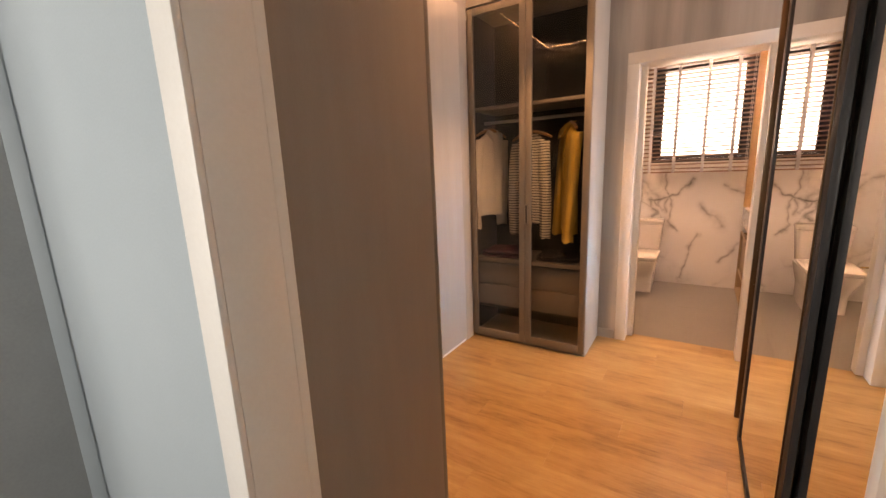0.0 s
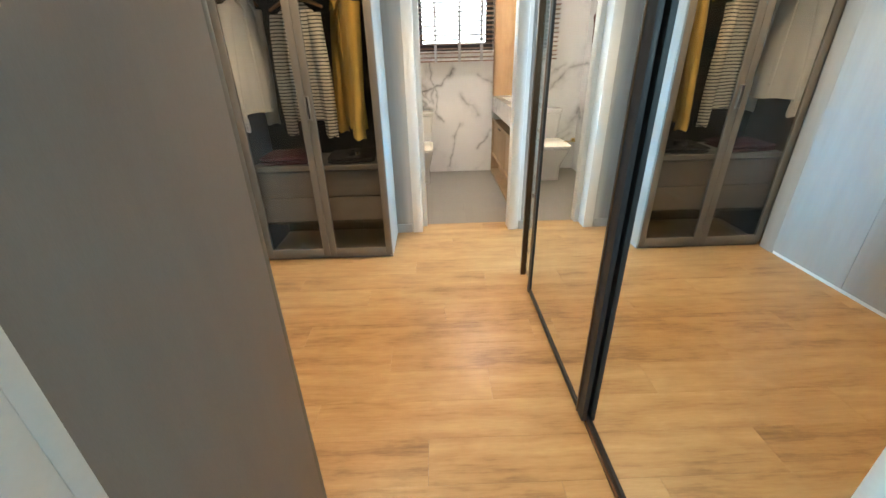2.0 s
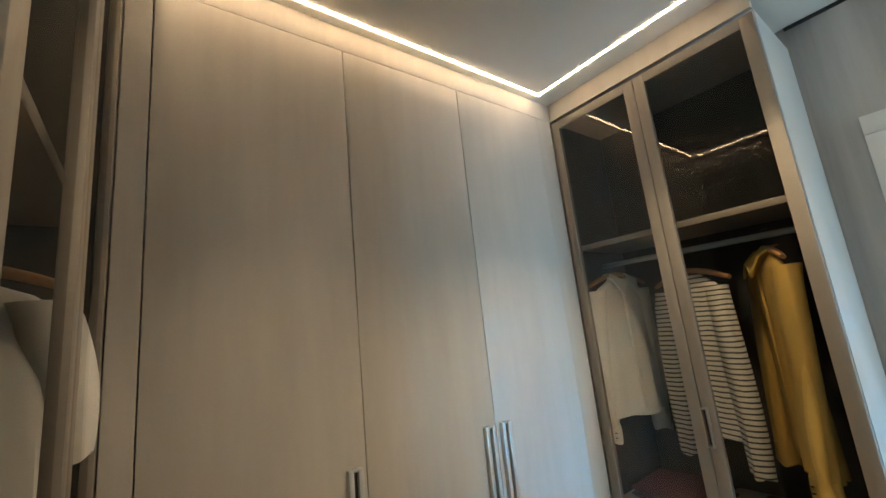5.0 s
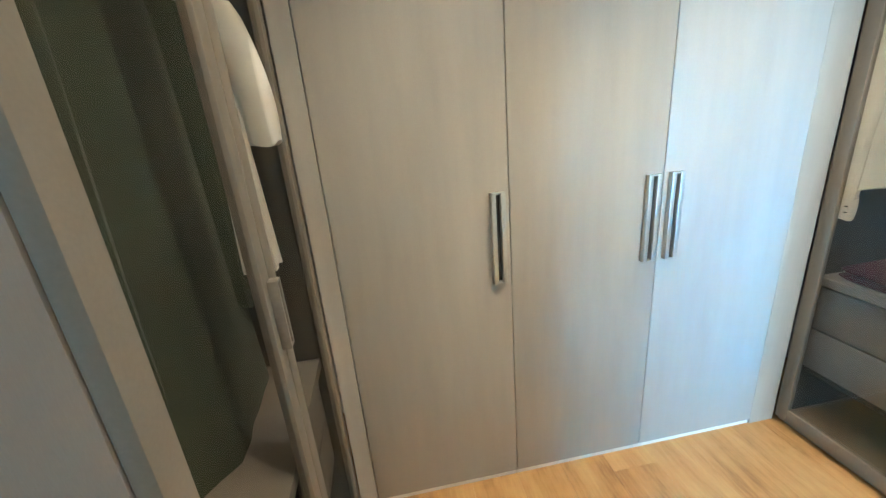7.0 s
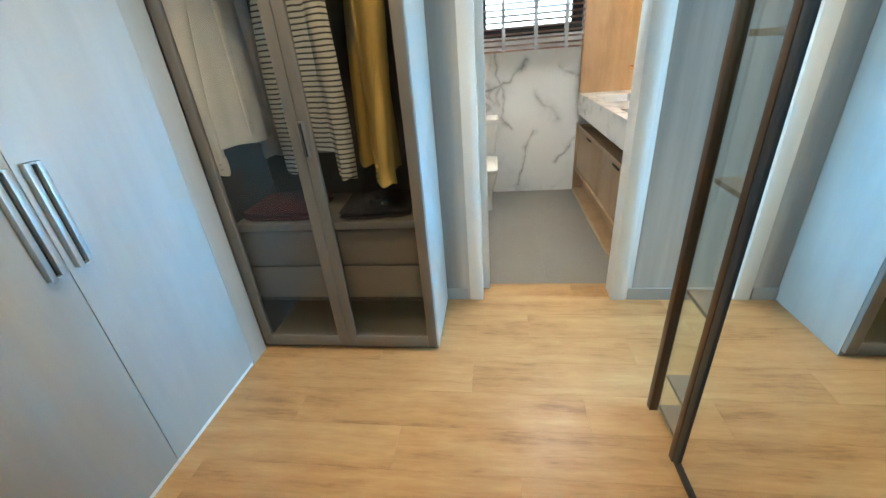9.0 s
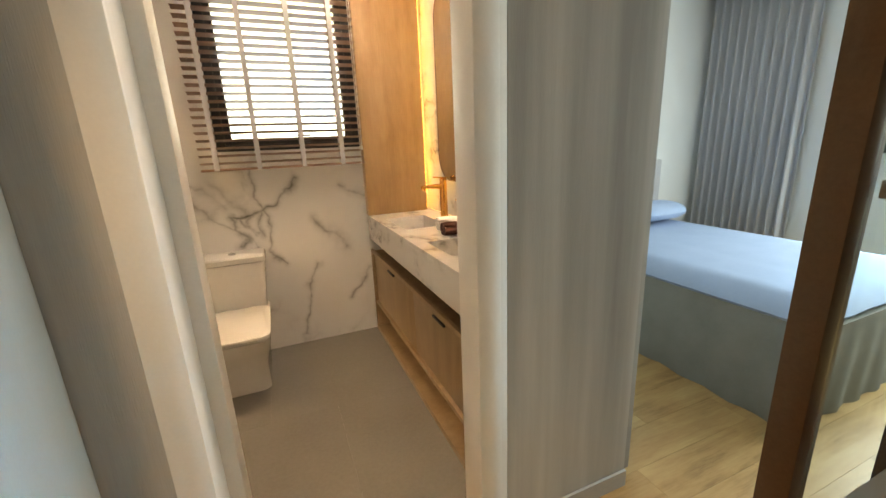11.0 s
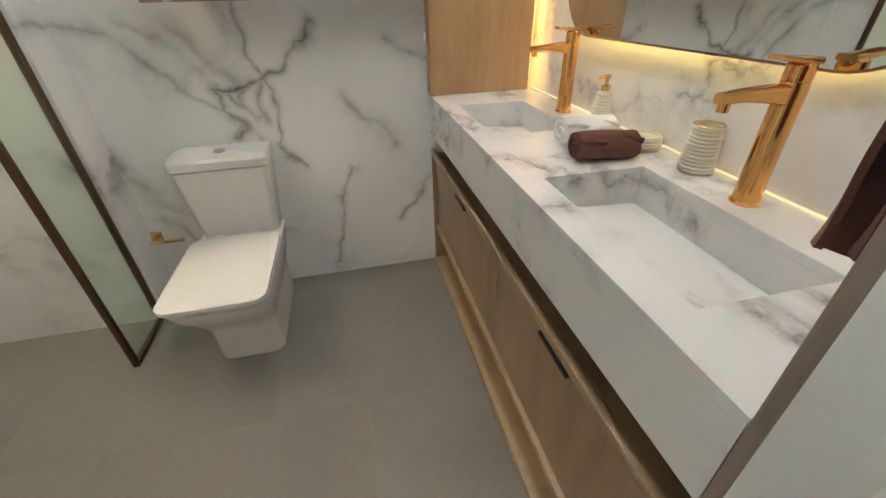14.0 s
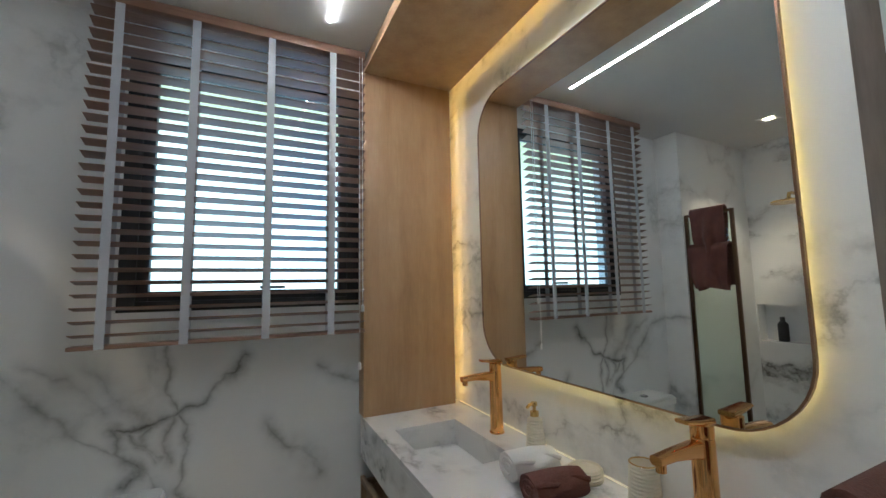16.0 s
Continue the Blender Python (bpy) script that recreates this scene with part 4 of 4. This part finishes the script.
garment("white_tee", (-1.585, 0.715, 1.73), -104, "plain white shirt on a wooden hanger", SHIRT, 0.66, 0.30, 0.19, 1.02, (1, 1), False, None, 14, thick=0.5, full=0.045)


def folded(name, at, size, layers, material, label, turn=0):
    """A stack of folded cloth with soft rounded folds."""
    ob = thing(name, at, label, "folded clothes")
    ob.rotation_euler = (0, 0, radians(turn))
    w, d, h = size
    for k in range(layers):
        rnd = random.Random(k + 3)
        z0, t = h * k / layers, h / layers
        rings = []
        for j in range(11):
            u = -1 + 2 * j / 10
            x = w / 2 * u
            e = math.sqrt(max(0.0, 1 - abs(u) ** 6))
            rings.append([(x + rnd.uniform(-0.002, 0.002), d / 2 * c * (0.9 + 0.1 * e), z0 + t * (0.5 + 0.5 * s * max(e, 0.25)) + (0.004 * math.sin(5 * u + k) if s > 0 else 0)) for c, s in ((-0.92, -1), (0.92, -1), (1, -0.4), (1, 0.4), (0.9, 1), (0.3, 0.92), (-0.3, 1.05), (-0.9, 1), (-1, 0.4), (-1, -0.4))])
        part("layer", ring_loft(bmesh.new(), rings), material, ob)


folded("folded_sweater", (-1.45, 3.00, 0.7025), (0.34, 0.30, 0.055), 2, BURGUNDY, "folded burgundy sweater on the wardrobe shelf")
folded("folded_trousers", (-1.00, 3.00, 0.7025), (0.32, 0.30, 0.045), 2, INK, "folded black trousers on the wardrobe shelf", 4)


def belt():
    ob = thing("rolled_belt", (-0.98, 2.93, 0.748), "coiled black belt with a metal buckle", "belt")
    part("strap", lathe(bmesh.new(), ((0.022, 0.0), (0.045, 0.0), (0.045, 0.03), (0.022, 0.03), (0.022, 0.0)), (0, 0, 0), 24, False), INK, ob)
    part("buckle", box((0.02, -0.05, 0.006), (0.05, -0.043, 0.026), 0.002), CHROME, ob)


belt()


# ---- bathroom things ----
def toilet():
    ob = thing("toilet", (-0.612, 5.21, 0), "white ceramic close-coupled toilet with a closed square lid", "toilet")
    base = bmesh.new()
    rings = []
    for z, w, y0, y1, r in ((0.0, 0.26, -0.53, -0.02, 0.05), (0.02, 0.262, -0.532, -0.02, 0.05), (0.16, 0.262, -0.545, -0.02, 0.05), (0.21, 0.28, -0.575, -0.02, 0.06), (0.28, 0.315, -0.635, -0.02, 0.07), (0.36, 0.345, -0.70, -0.02, 0.07), (0.395, 0.35, -0.715, -0.02, 0.07)):
        rings.append([(a, b + (y0 + y1) / 2, z) for a, b in rounded(w, y1 - y0, r, 6)])
    part("pedestal", ring_loft(base, rings), CERAMIC, ob)
    for name, z0, z1, grow in (("seat", 0.3985, 0.4095, -0.008), ("lid", 0.4135, 0.435, 0.010)):
        rings = []
        for z, k in ((z0, -0.006), (z0 + 0.003, 0.0), (z1 - 0.005, 0.0), (z1, -0.008)):
            rings.append([(a, b - 0.475, z) for a, b in rounded(0.352 + grow + 2 * k, 0.49 + grow + 2 * k, 0.055, 8)])
        part(name, ring_loft(bmesh.new(), rings), CERAMIC, ob)
    rings = []
    for z, w, d in ((0.396, 0.315, 0.165), (0.45, 0.325, 0.172), (0.70, 0.375, 0.192), (0.715, 0.378, 0.194)):
        rings.append([(a, b - d / 2 - 0.008, z) for a, b in rounded(w, d, 0.035, 6)])
    tank = part("tank", ring_loft(bmesh.new(), rings), CERAMIC, ob)
    rings = []
    for z, w, d in ((0.7185, 0.366, 0.186), (0.7215, 0.388, 0.204), (0.752, 0.390, 0.206), (0.764, 0.376, 0.192)):
        rings.append([(a, b - d / 2 - 0.004, z) for a, b in rounded(w, d, 0.035, 6)])
    part("tank_lid", ring_loft(bmesh.new(), rings), CERAMIC, ob)
    part("flush_button", lathe(bmesh.new(), ((0.024, 0.762), (0.024, 0.769), (0.019, 0.771), (0.002, 0.7705)), (0, -0.105, 0), 24), CHROME, ob, "round chrome flush button")
    for s in (-1, 1):
        part("hinge", tube(bmesh.new(), ((s * 0.07 - 0.02, -0.222, 0.425), (s * 0.07 + 0.02, -0.222, 0.425)), 0.009, 10), CERAMIC, ob)


toilet()


def tap(at):
    ob = thing("basin_tap", at, "tall rose gold single-lever basin tap", "tap", "basin taps")
    part("column", lathe(bmesh.new(), ((0.029, 0.0), (0.029, 0.004), (0.0255, 0.008), (0.024, 0.10), (0.0235, 0.225), (0.022, 0.235)), (0, 0, 0), 28), GOLD, ob)
    rings = []
    for x, w, h, z in ((0.012, 0.030, 0.044, 0.208), (-0.04, 0.028, 0.032, 0.216), (-0.10, 0.026, 0.022, 0.218), (-0.150, 0.026, 0.019, 0.215)):
        rings.append([(x, a, b + z) for a, b in rounded(w, h, 0.007, 4)])
    part("spout", ring_loft(bmesh.new(), rings), GOLD, ob)
    part("aerator", lathe(bmesh.new(), ((0.010, 0.192), (0.010, 0.207), (0.008, 0.207)), (-0.136, 0, 0), 16), GOLD, ob)
    part("cap", lathe(bmesh.new(), ((0.022, 0.2355), (0.023, 0.24), (0.023, 0.262), (0.016, 0.268)), (0.0, 0, 0), 24), GOLD, ob)
    rings = []
    for x, w, h, z in ((0.022, 0.036, 0.012, 0.268), (-0.02, 0.036, 0.010, 0.271), (-0.064, 0.030, 0.008, 0.276)):
        rings.append([(x, a, b + z) for a, b in rounded(w, h, 0.004, 4)])
    part("lever", ring_loft(bmesh.new(), rings), GOLD, ob)
    return ob


first_tap = tap((0.718, 4.712, ZT + 0.0005))
copy_thing(first_tap, pose(0.715, 3.912, ZT + 0.0005, 0, 0, 0))

RIBBED = surf("ivory ribbed ceramic", (0.66, 0.62, 0.52), (0.74, 0.70, 0.60), 0.4, scale=6, fine=160, bump=0.05)
BRASS = surf("satin brass", (0.70, 0.48, 0.18), (0.78, 0.55, 0.24), 0.24, 1.0, fine=60, bump=0.0, spread=0.05)


def ribbed(profile_r, h, n, z0=0.0):
    """A profile with soft horizontal ribs."""
    pts = [(0.002, z0), (profile_r(0) * 0.96, z0)]
    for k in range(n):
        for q, d in ((0.15, -0.0016), (0.5, 0.0012), (0.85, -0.0016)):
            t = (k + q) / n
            pts.append((profile_r(t) + d, z0 + h * t))
    return pts


def soap_dispenser(at):
    ob = thing("soap_dispenser", at, "ivory ribbed ceramic soap dispenser with a gold pump", "soap dispenser")
    part("bottle", lathe(bmesh.new(), ribbed(lambda t: 0.035 - 0.010 * t, 0.10, 11) + [(0.018, 0.104), (0.002, 0.105)], (0, 0, 0), 24), RIBBED, ob)
    part("pump", lathe(bmesh.new(), ((0.015, 0.1055), (0.015, 0.122), (0.006, 0.124), (0.006, 0.140), (0.011, 0.141), (0.011, 0.153), (0.002, 0.154)), (0, 0, 0), 18), BRASS, ob)
    part("nozzle", tube(bmesh.new(), ((0, 0, 0.147), (-0.03, -0.01, 0.149), (-0.042, -0.014, 0.143)), 0.005, 10), BRASS, ob)


def tumbler(at):
    ob = thing("tumbler", at, "ivory ribbed ceramic tumbler with a gold rim", "tumbler")
    part("cup", lathe(bmesh.new(), ribbed(lambda t: 0.041 - 0.007 * t, 0.108, 12) + [(0.0335, 0.109), (0.0305, 0.109), (0.030, 0.10), (0.032, 0.012), (0.002, 0.010)], (0, 0, 0), 28), RIBBED, ob)
    part("rim", lathe(bmesh.new(), ((0.0335, 0.1095), (0.035, 0.1105), (0.0335, 0.112), (0.0305, 0.112), (0.0300, 0.1095), (0.0335, 0.1095)), (0, 0, 0), 28, False), BRASS, ob)


def soap_dish(at):
    ob = thing("soap_dish", at, "stacked ivory ribbed soap dish", "soap dish")
    part("dish", lathe(bmesh.new(), ribbed(lambda t: 0.050 - 0.002 * t, 0.034, 4) + [(0.044, 0.036), (0.040, 0.030), (0.002, 0.029)], (0, 0, 0), 28), RIBBED, ob)


soap_dispenser((0.755, 4.525, ZT + 0.0005))
tumbler((0.75, 4.09, ZT + 0.0005))
soap_dish((0.735, 4.275, ZT + 0.0005))


def rolled_towel(name, at, turn, length, radius, material, label, seed):
    """A face cloth rolled up, with an open spiral end."""
    ob = thing(name, at, label, "towel")
    ob.rotation_euler = (0, 0, radians(turn))
    rnd = random.Random(seed)
    bm = bmesh.new()
    rings = []
    for k in range(15):
        u = -1 + 2 * k / 14
        e = 1 - 0.07 * abs(u) ** 8
        ph = rnd.uniform(-0.2, 0.2)
        ring = []
        for j in range(26):
            a = 2 * math.pi * j / 26
            r = radius * e * (1 + 0.05 * math.sin(3 * a + 2 * u) + 0.03 * math.sin(7 * a + ph + 3 * u))
            ring.append((length / 2 * u, r * 1.3 * math.cos(a) * (1 + 0.03 * math.sin(5 * u + 1)), max(0.0, radius * 0.86 + r * 0.92 * math.sin(a))))
        rings.append(ring)
    body = part("roll", ring_loft(bm, rings), material, ob)
    for s in (-1, 1):
        pts = [(s * (length / 2 + 0.001), (0.2 + 0.055 * k) * radius * 0.95 * math.cos(0.62 * k), radius * 0.86 + (0.2 + 0.055 * k) * radius * 0.7 * math.sin(0.62 * k)) for k in range(15)]
        part("spiral_edge", tube(bmesh.new(), pts, 0.0035, 6), material, body)
    pts = [(-length / 2 + length * k / 8, -radius * (0.95 + 0.25 * math.sin(k * 0.9)), radius * (1.45 + 0.12 * math.sin(1.3 * k))) for k in range(9)]
    part("flap", tube(bmesh.new(), pts, [0.006 + 0.002 * math.sin(k) for k in range(9)], 8), material, body)


rolled_towel("white_hand_towel", (0.605, 4.365, ZT + 0.0005), -5, 0.150, 0.043, WHITECLOTH, "rolled white terry hand towel on the vanity", 2)
rolled_towel("brown_hand_towel", (0.585, 4.235, ZT + 0.0005), -6, 0.158, 0.039, BROWNCLOTH, "rolled brown terry hand towel on the vanity", 4)


def draped(name, at, label, width, front, back, gap, material, across="x", seed=3):
    """A towel folded over a bar: falls in front and behind with soft folds."""
    ob = thing(name, at, label, "towel")
    n = 26
    prof = [(-gap, -front * (1 - k / 9)) for k in range(10)] + [(-gap * math.cos(a), gap * math.sin(a)) for a in (0.5, 1.0, 1.57, 2.1, 2.6)] + [(gap, -back * k / 9) for k in range(10)]
    grid = []
    for j in range(n):
        u = -1 + 2 * j / (n - 1)
        line = []
        for d, z in prof:
            fall = min(1.0, max(0.0, -z / 0.25))
            dd = d + (0.020 * math.sin(4.2 * u + seed) + 0.010 * math.sin(9 * u + 2)) * fall * (1 if d > 0 else 1.15)
            uu = u * width / 2 * (1 - 0.10 * fall) + 0.008 * math.sin(6 * z * 5) * fall
            line.append(V((uu, dd, z + 0.012 * math.sin(3 * u + seed) * fall)) if across == "x" else V((dd, uu, z + 0.012 * math.sin(3 * u + seed) * fall)))
        grid.append(line)
    bm = bmesh.new()
    vs = [[bm.verts.new(p) for p in line] for line in grid]
    for a, b in zip(vs, vs[1:]):
        for k in range(len(a) - 1):
            bm.faces.new((a[k], a[k + 1], b[k + 1], b[k]))
    bmesh.ops.recalc_face_normals(bm, faces=bm.faces)
    bmesh.ops.solidify(bm, geom=bm.faces[:], thickness=0.009)
    part("cloth", bm, material, ob)
    return ob


def towel_bar():
    ob = thing("towel_bar", (0.570, 3.481, 1.197), "short square gold towel bar on the marble wall", "towel bar")
    part("rosette", box((-0.129, 0, -0.022), (-0.085, 0.009, 0.022), 0.002), BRASS, ob)
    part("arm", box((-0.117, 0.0095, -0.007), (-0.103, 0.125, 0.007), 0.001), BRASS, ob)
    part("bar", box((-0.1025, 0.111, -0.007), (0.13, 0.124, 0.007), 0.001), BRASS, ob)


towel_bar()
draped("hanging_hand_towel", (0.580, 3.5985, 1.2045), "dark brown terry towel hanging over the gold bar", 0.205, 0.19, 0.20, 0.026, BROWNCLOTH, "x", 5)


def paper_holder():
    ob = thing("paper_holder", (-1.034, 5.214, 0.357), "square gold toilet paper holder on the wall", "paper holder")
    part("plate", box((-0.024, -0.010, -0.024), (0.024, 0, 0.024), 0.002), BRASS, ob)
    part("arm", box((-0.008, -0.06, -0.007), (0.008, -0.0105, 0.007), 0.001), BRASS, ob)
    part("bar", box((-0.008, -0.074, -0.007), (0.135, -0.0605, 0.007), 0.001), BRASS, ob)


paper_holder()


def shower_screen():
    ob = thing("shower_screen", (-1.085, 4.73, 0), "narrow clear glass shower screen with a brown metal frame", "shower screen")
    d, h = 0.308, 1.95
    part("pane", box((-0.004, 0.0205, 0.0205), (0.004, d - 0.0205, h - 0.0205)), GREENGLASS, ob, "green-tinted clear glass", False)
    for a, b in (((0, 0), (0.02, h)), ((d - 0.02, 0), (d, h)), ((0.0202, 0), (d - 0.0202, 0.02)), ((0.0202, h - 0.02), (d - 0.0202, h))):
        part("frame", box((-0.011, a[0], a[1]), (0.011, b[0], b[1]), 0.001), BRONZE, ob)


shower_screen()
draped("bath_towel", (-1.085, 4.885, 1.954), "dark brown bath towel hung over the shower screen", 0.215, 0.47, 0.52, 0.020, BROWNCLOTH, "y", 2)
draped("small_towel", (-1.085, 4.885, 1.690), "thick small brown towel wrapped round the bath towel", 0.245, 0.22, 0.25, 0.052, BROWNCLOTH, "y", 7)


def shower_rose():
    ob = thing("shower", (-1.94, 4.63, 2.07), "round gold shower head on a wall arm", "shower head")
    part("flange", tube(bmesh.new(), ((0.0, 0, 0), (0.01, 0, 0)), 0.03, 20), BRASS, ob)
    part("arm", tube(bmesh.new(), ((0.01, 0, 0), (0.30, 0, 0.01), (0.34, 0, 0.0), (0.35, 0, -0.03)), 0.011, 12), BRASS, ob)
    part("rose", lathe(bmesh.new(), ((0.012, -0.03), (0.03, -0.045), (0.10, -0.05), (0.10, -0.062), (0.002, -0.063)), (0.35, 0, 0), 32), BRASS, ob)


shower_rose()


def bottle():
    ob = thing("shampoo_bottle", (-2.0, 4.90, 1.0205), "black plastic bottle standing in the shower niche", "bottle")
    part("body", lathe(bmesh.new(), ((0.002, 0), (0.032, 0.002), (0.034, 0.02), (0.034, 0.13), (0.02, 0.15)), (0, 0, 0), 20), BLACK, ob)
    part("cap", lathe(bmesh.new(), ((0.016, 0.1505), (0.016, 0.185), (0.002, 0.187)), (0, 0, 0), 16), BLACK, ob)


bottle()


# ---- closet details ----
def ceiling_spot():
    ob = thing("ceiling_spotlight", (-0.70, 2.80, CEIL), "small white cylinder spotlight on the ceiling", "ceiling light")
    part("mount", box((-0.02, -0.012, -0.012), (0.02, 0.012, -0.0005), 0.002), WHITE, ob)
    part("head", tube(bmesh.new(), ((0.0, 0.01, -0.013), (0.012, -0.03, -0.075)), 0.016, 16), WHITE, ob)


ceiling_spot()


def ornament():
    clay = surf("terracotta glaze", (0.30, 0.11, 0.05), (0.40, 0.16, 0.08), 0.45, fine=90)
    ob = thing("ornament", (0.335, 2.40, 0.9665), "small round terracotta vase on the glass-fronted shelf", "vase")
    part("vase", lathe(bmesh.new(), ((0.012, 0), (0.022, 0.005), (0.030, 0.03), (0.022, 0.055), (0.012, 0.066), (0.014, 0.075), (0.010, 0.075)), (0, 0, 0), 24), clay, ob)


ornament()


# ---- hall ----
def hall_door():
    grey = surf("grey door paint", (0.30, 0.31, 0.31), (0.36, 0.37, 0.37), 0.45, fine=120, bump=0.05)
    ob = thing("door_1", (-1.62, 0.23, 0), "plain grey door standing open in the hall", "door")
    ob["kind"] = "structure"
    leaf = part("leaf", box((-0.035, -0.78, 0.008), (0.0, -0.02, 2.10), 0.002), grey, ob)
    part("plate", box((0.0005, -0.73, 0.94), (0.008, -0.69, 1.16), 0.001), CHROME, leaf, "chrome handle plate")
    part("lever", tube(bmesh.new(), ((0.008, -0.71, 1.05), (0.05, -0.71, 1.05), (0.055, -0.70, 1.05), (0.055, -0.59, 1.05)), 0.009, 10), CHROME, leaf, "chrome lever handle")


hall_door()


# ---- bedroom, seen through the gaps ----
LINEN = surf("pale blue bedspread", (0.27, 0.38, 0.55), (0.33, 0.44, 0.61), 0.9, scale=5, fine=200, bump=0.4)
SKIRTC = surf("grey green bed skirt", (0.20, 0.21, 0.20), (0.26, 0.27, 0.255), 0.95, scale=6, fine=220, bump=0.6)
CURTAIN = surf("grey curtain cloth", (0.40, 0.40, 0.42), (0.50, 0.50, 0.52), 0.9, scale=3, stretch=(4, 4, 0.5), fine=200, bump=0.4)


def bed():
    ob = thing("bed", (2.60, 4.20, 0), "double bed with a pale blue quilted cover and grey skirt", "bed")
    x, y = 0.72, 1.06
    rings = []
    for z, g in ((0.0, 0.10), (0.02, 0.10), (0.25, 0.05), (0.45, 0.015), (0.50, 0.0)):
        ring = []
        for k in range(120):
            t = k / 120 * 4
            s, f = int(t), t - int(t)
            cx, cy = ((1 - 2 * f, -1), (-1, -1 + 2 * f), (-1 + 2 * f, 1), (1, 1 - 2 * f))[s]
            w = 0.012 * math.sin(k * 1.7) * (0.5 - z) * 2
            ring.append(((x + g + w) * cx, (y + 0.0 + w) * cy, z))
        rings.append(ring)
    part("skirt", ring_loft(bmesh.new(), rings), SKIRTC, ob, "grey fabric bed skirt")
    bm = bmesh.new()
    vs = []
    for j in range(41):
        v = -1 + 2 * j / 40
        row = []
        for k in range(15):
            u = -1 + 2 * k / 14
            puff = 0.014 * abs(math.sin(math.pi * 5 * (u + 1) / 2)) ** 0.5
            edge = 0.07 * max(abs(u) ** 14, abs(v) ** 20)
            row.append(bm.verts.new((u * (x + 0.012), v * y * 0.99, 0.585 + puff - edge)))
        vs.append(row)
    for a, b in zip(vs, vs[1:]):
        for k in range(14):
            bm.faces.new((a[k], a[k + 1], b[k + 1], b[k]))
    bmesh.ops.recalc_face_normals(bm, faces=bm.faces)
    bmesh.ops.solidify(bm, geom=bm.faces[:], thickness=0.07)
    part("cover", bm, LINEN, ob, "pale blue quilted cover")
    for cx in (-0.37, 0.37):
        rings = []
        for k in range(9):
            u = -1 + 2 * k / 8
            e = math.sqrt(max(0.03, 1 - u ** 4))
            rings.append([(cx + 0.33 * u, 0.78 + 0.22 * e * math.cos(a), 0.70 + 0.09 * e * math.sin(a)) for a in (2 * math.pi * j / 18 for j in range(18))])
        part("pillow", ring_loft(bmesh.new(), rings), LINEN, ob, "pale blue pillow")
    part("headboard", box((-0.82, 1.07, 0), (0.82, 1.098, 1.15), 0.008), CURTAIN, ob)


bed()


def curtain(at, width):
    ob = thing("curtain", at, "long grey pleated curtain hanging to the floor", "curtain")
    bm = bmesh.new()
    n = 110
    rows = []
    for z in (0.01, 0.8, 1.6, 2.3, 2.66):
        rows.append([bm.verts.new((0.035 * math.sin(k * 0.62) * (1.1 - 0.12 * z), width * k / n, z)) for k in range(n + 1)])
    for a, b in zip(rows, rows[1:]):
        for k in range(n):
            bm.faces.new((a[k], a[k + 1], b[k + 1], b[k]))
    bmesh.ops.recalc_face_normals(bm, faces=bm.faces)
    bmesh.ops.solidify(bm, geom=bm.faces[:], thickness=0.004)
    part("cloth", bm, CURTAIN, ob)
    part("rail", tube(bmesh.new(), ((0, -0.05, 2.675), (0, width + 0.05, 2.675)), 0.012, 10), WHITE, ob)


curtain((3.93, 4.35, 0), 0.88)


def picture():
    art = surf("dark abstract print", (0.02, 0.03, 0.03), (0.10, 0.13, 0.12), 0.5, scale=5, fine=20, bump=0.0)
    ob = thing("picture", (3.998, 3.92, 1.5), "dark abstract picture in a thin black frame", "picture")
    part("canvas", box((-0.022, -0.22, -0.29), (-0.001, 0.22, 0.29)), art, ob)
    for a, b in (((-0.24, -0.31), (-0.2205, 0.31)), ((0.2205, -0.31), (0.24, 0.31)), ((-0.22, -0.31), (0.22, -0.2905)), ((-0.22, 0.2905), (0.22, 0.31))):
        part("frame", box((-0.03, a[0], a[1]), (-0.001, b[0], b[1]), 0.001), BLACK, ob)


picture()

# ---- floors ----
def floor_run(name, x0, x1, y0, y1, length, wide, gap, material, label, shift):
    """Boards or tiles laid in rows along x; alike pieces share a mesh."""
    base = structure(name, box((x0, y0, -0.012), (x1, y1, -0.006)), GROUT2 if material is TILE else GROUT, label)
    made = {}
    rows = math.ceil((y1 - y0) / wide)
    for r in range(rows):
        a, b = y0 + r * wide, min(y0 + (r + 1) * wide, y1)
        x = x0 - (shift * r) % length
        while x < x1 - 0.001:
            p, q = max(x, x0), min(x + length, x1)
            x += length
            if q - p < 0.02 or b - a < 0.01:
                continue
            key = (round(q - p, 3), round(b - a, 3))
            if key not in made:
                me = bpy.data.meshes.new("plank")
                bm = box((0, 0, -0.006), (q - p - gap, b - a - gap, 0), gap * 0.45, 1)
                bmesh.ops.recalc_face_normals(bm, faces=bm.faces)
                bm.to_mesh(me)
                bm.free()
                me.materials.append(material)
                made[key] = me
            piece = new("tile" if material is TILE else "plank", made[key])
            piece.parent, piece.location = base, (p + gap / 2, a + gap / 2, 0)


floor_run("floor_closet", -2.25, 0.52, 0.255, 3.43, 1.22, 0.19, 0.0007, OAKFLOOR, "honey oak plank floor", 0.47)
floor_run("floor_bedroom", 0.52, 4.0, -1.65, 5.30, 1.22, 0.19, 0.0007, OAKFLOOR, "honey oak plank floor", 0.47)
floor_run("floor_hall", -3.25, 0.36, -1.65, 0.255, 0.8, 0.8, 0.0015, TILE, "grey tiled hall floor", 0.0)
floor_run("floor_bathroom", -1.94, 0.80, 3.43, 5.215, 0.9, 0.9, 0.0006, TILE, "grey porcelain tile bathroom floor", 0.35)
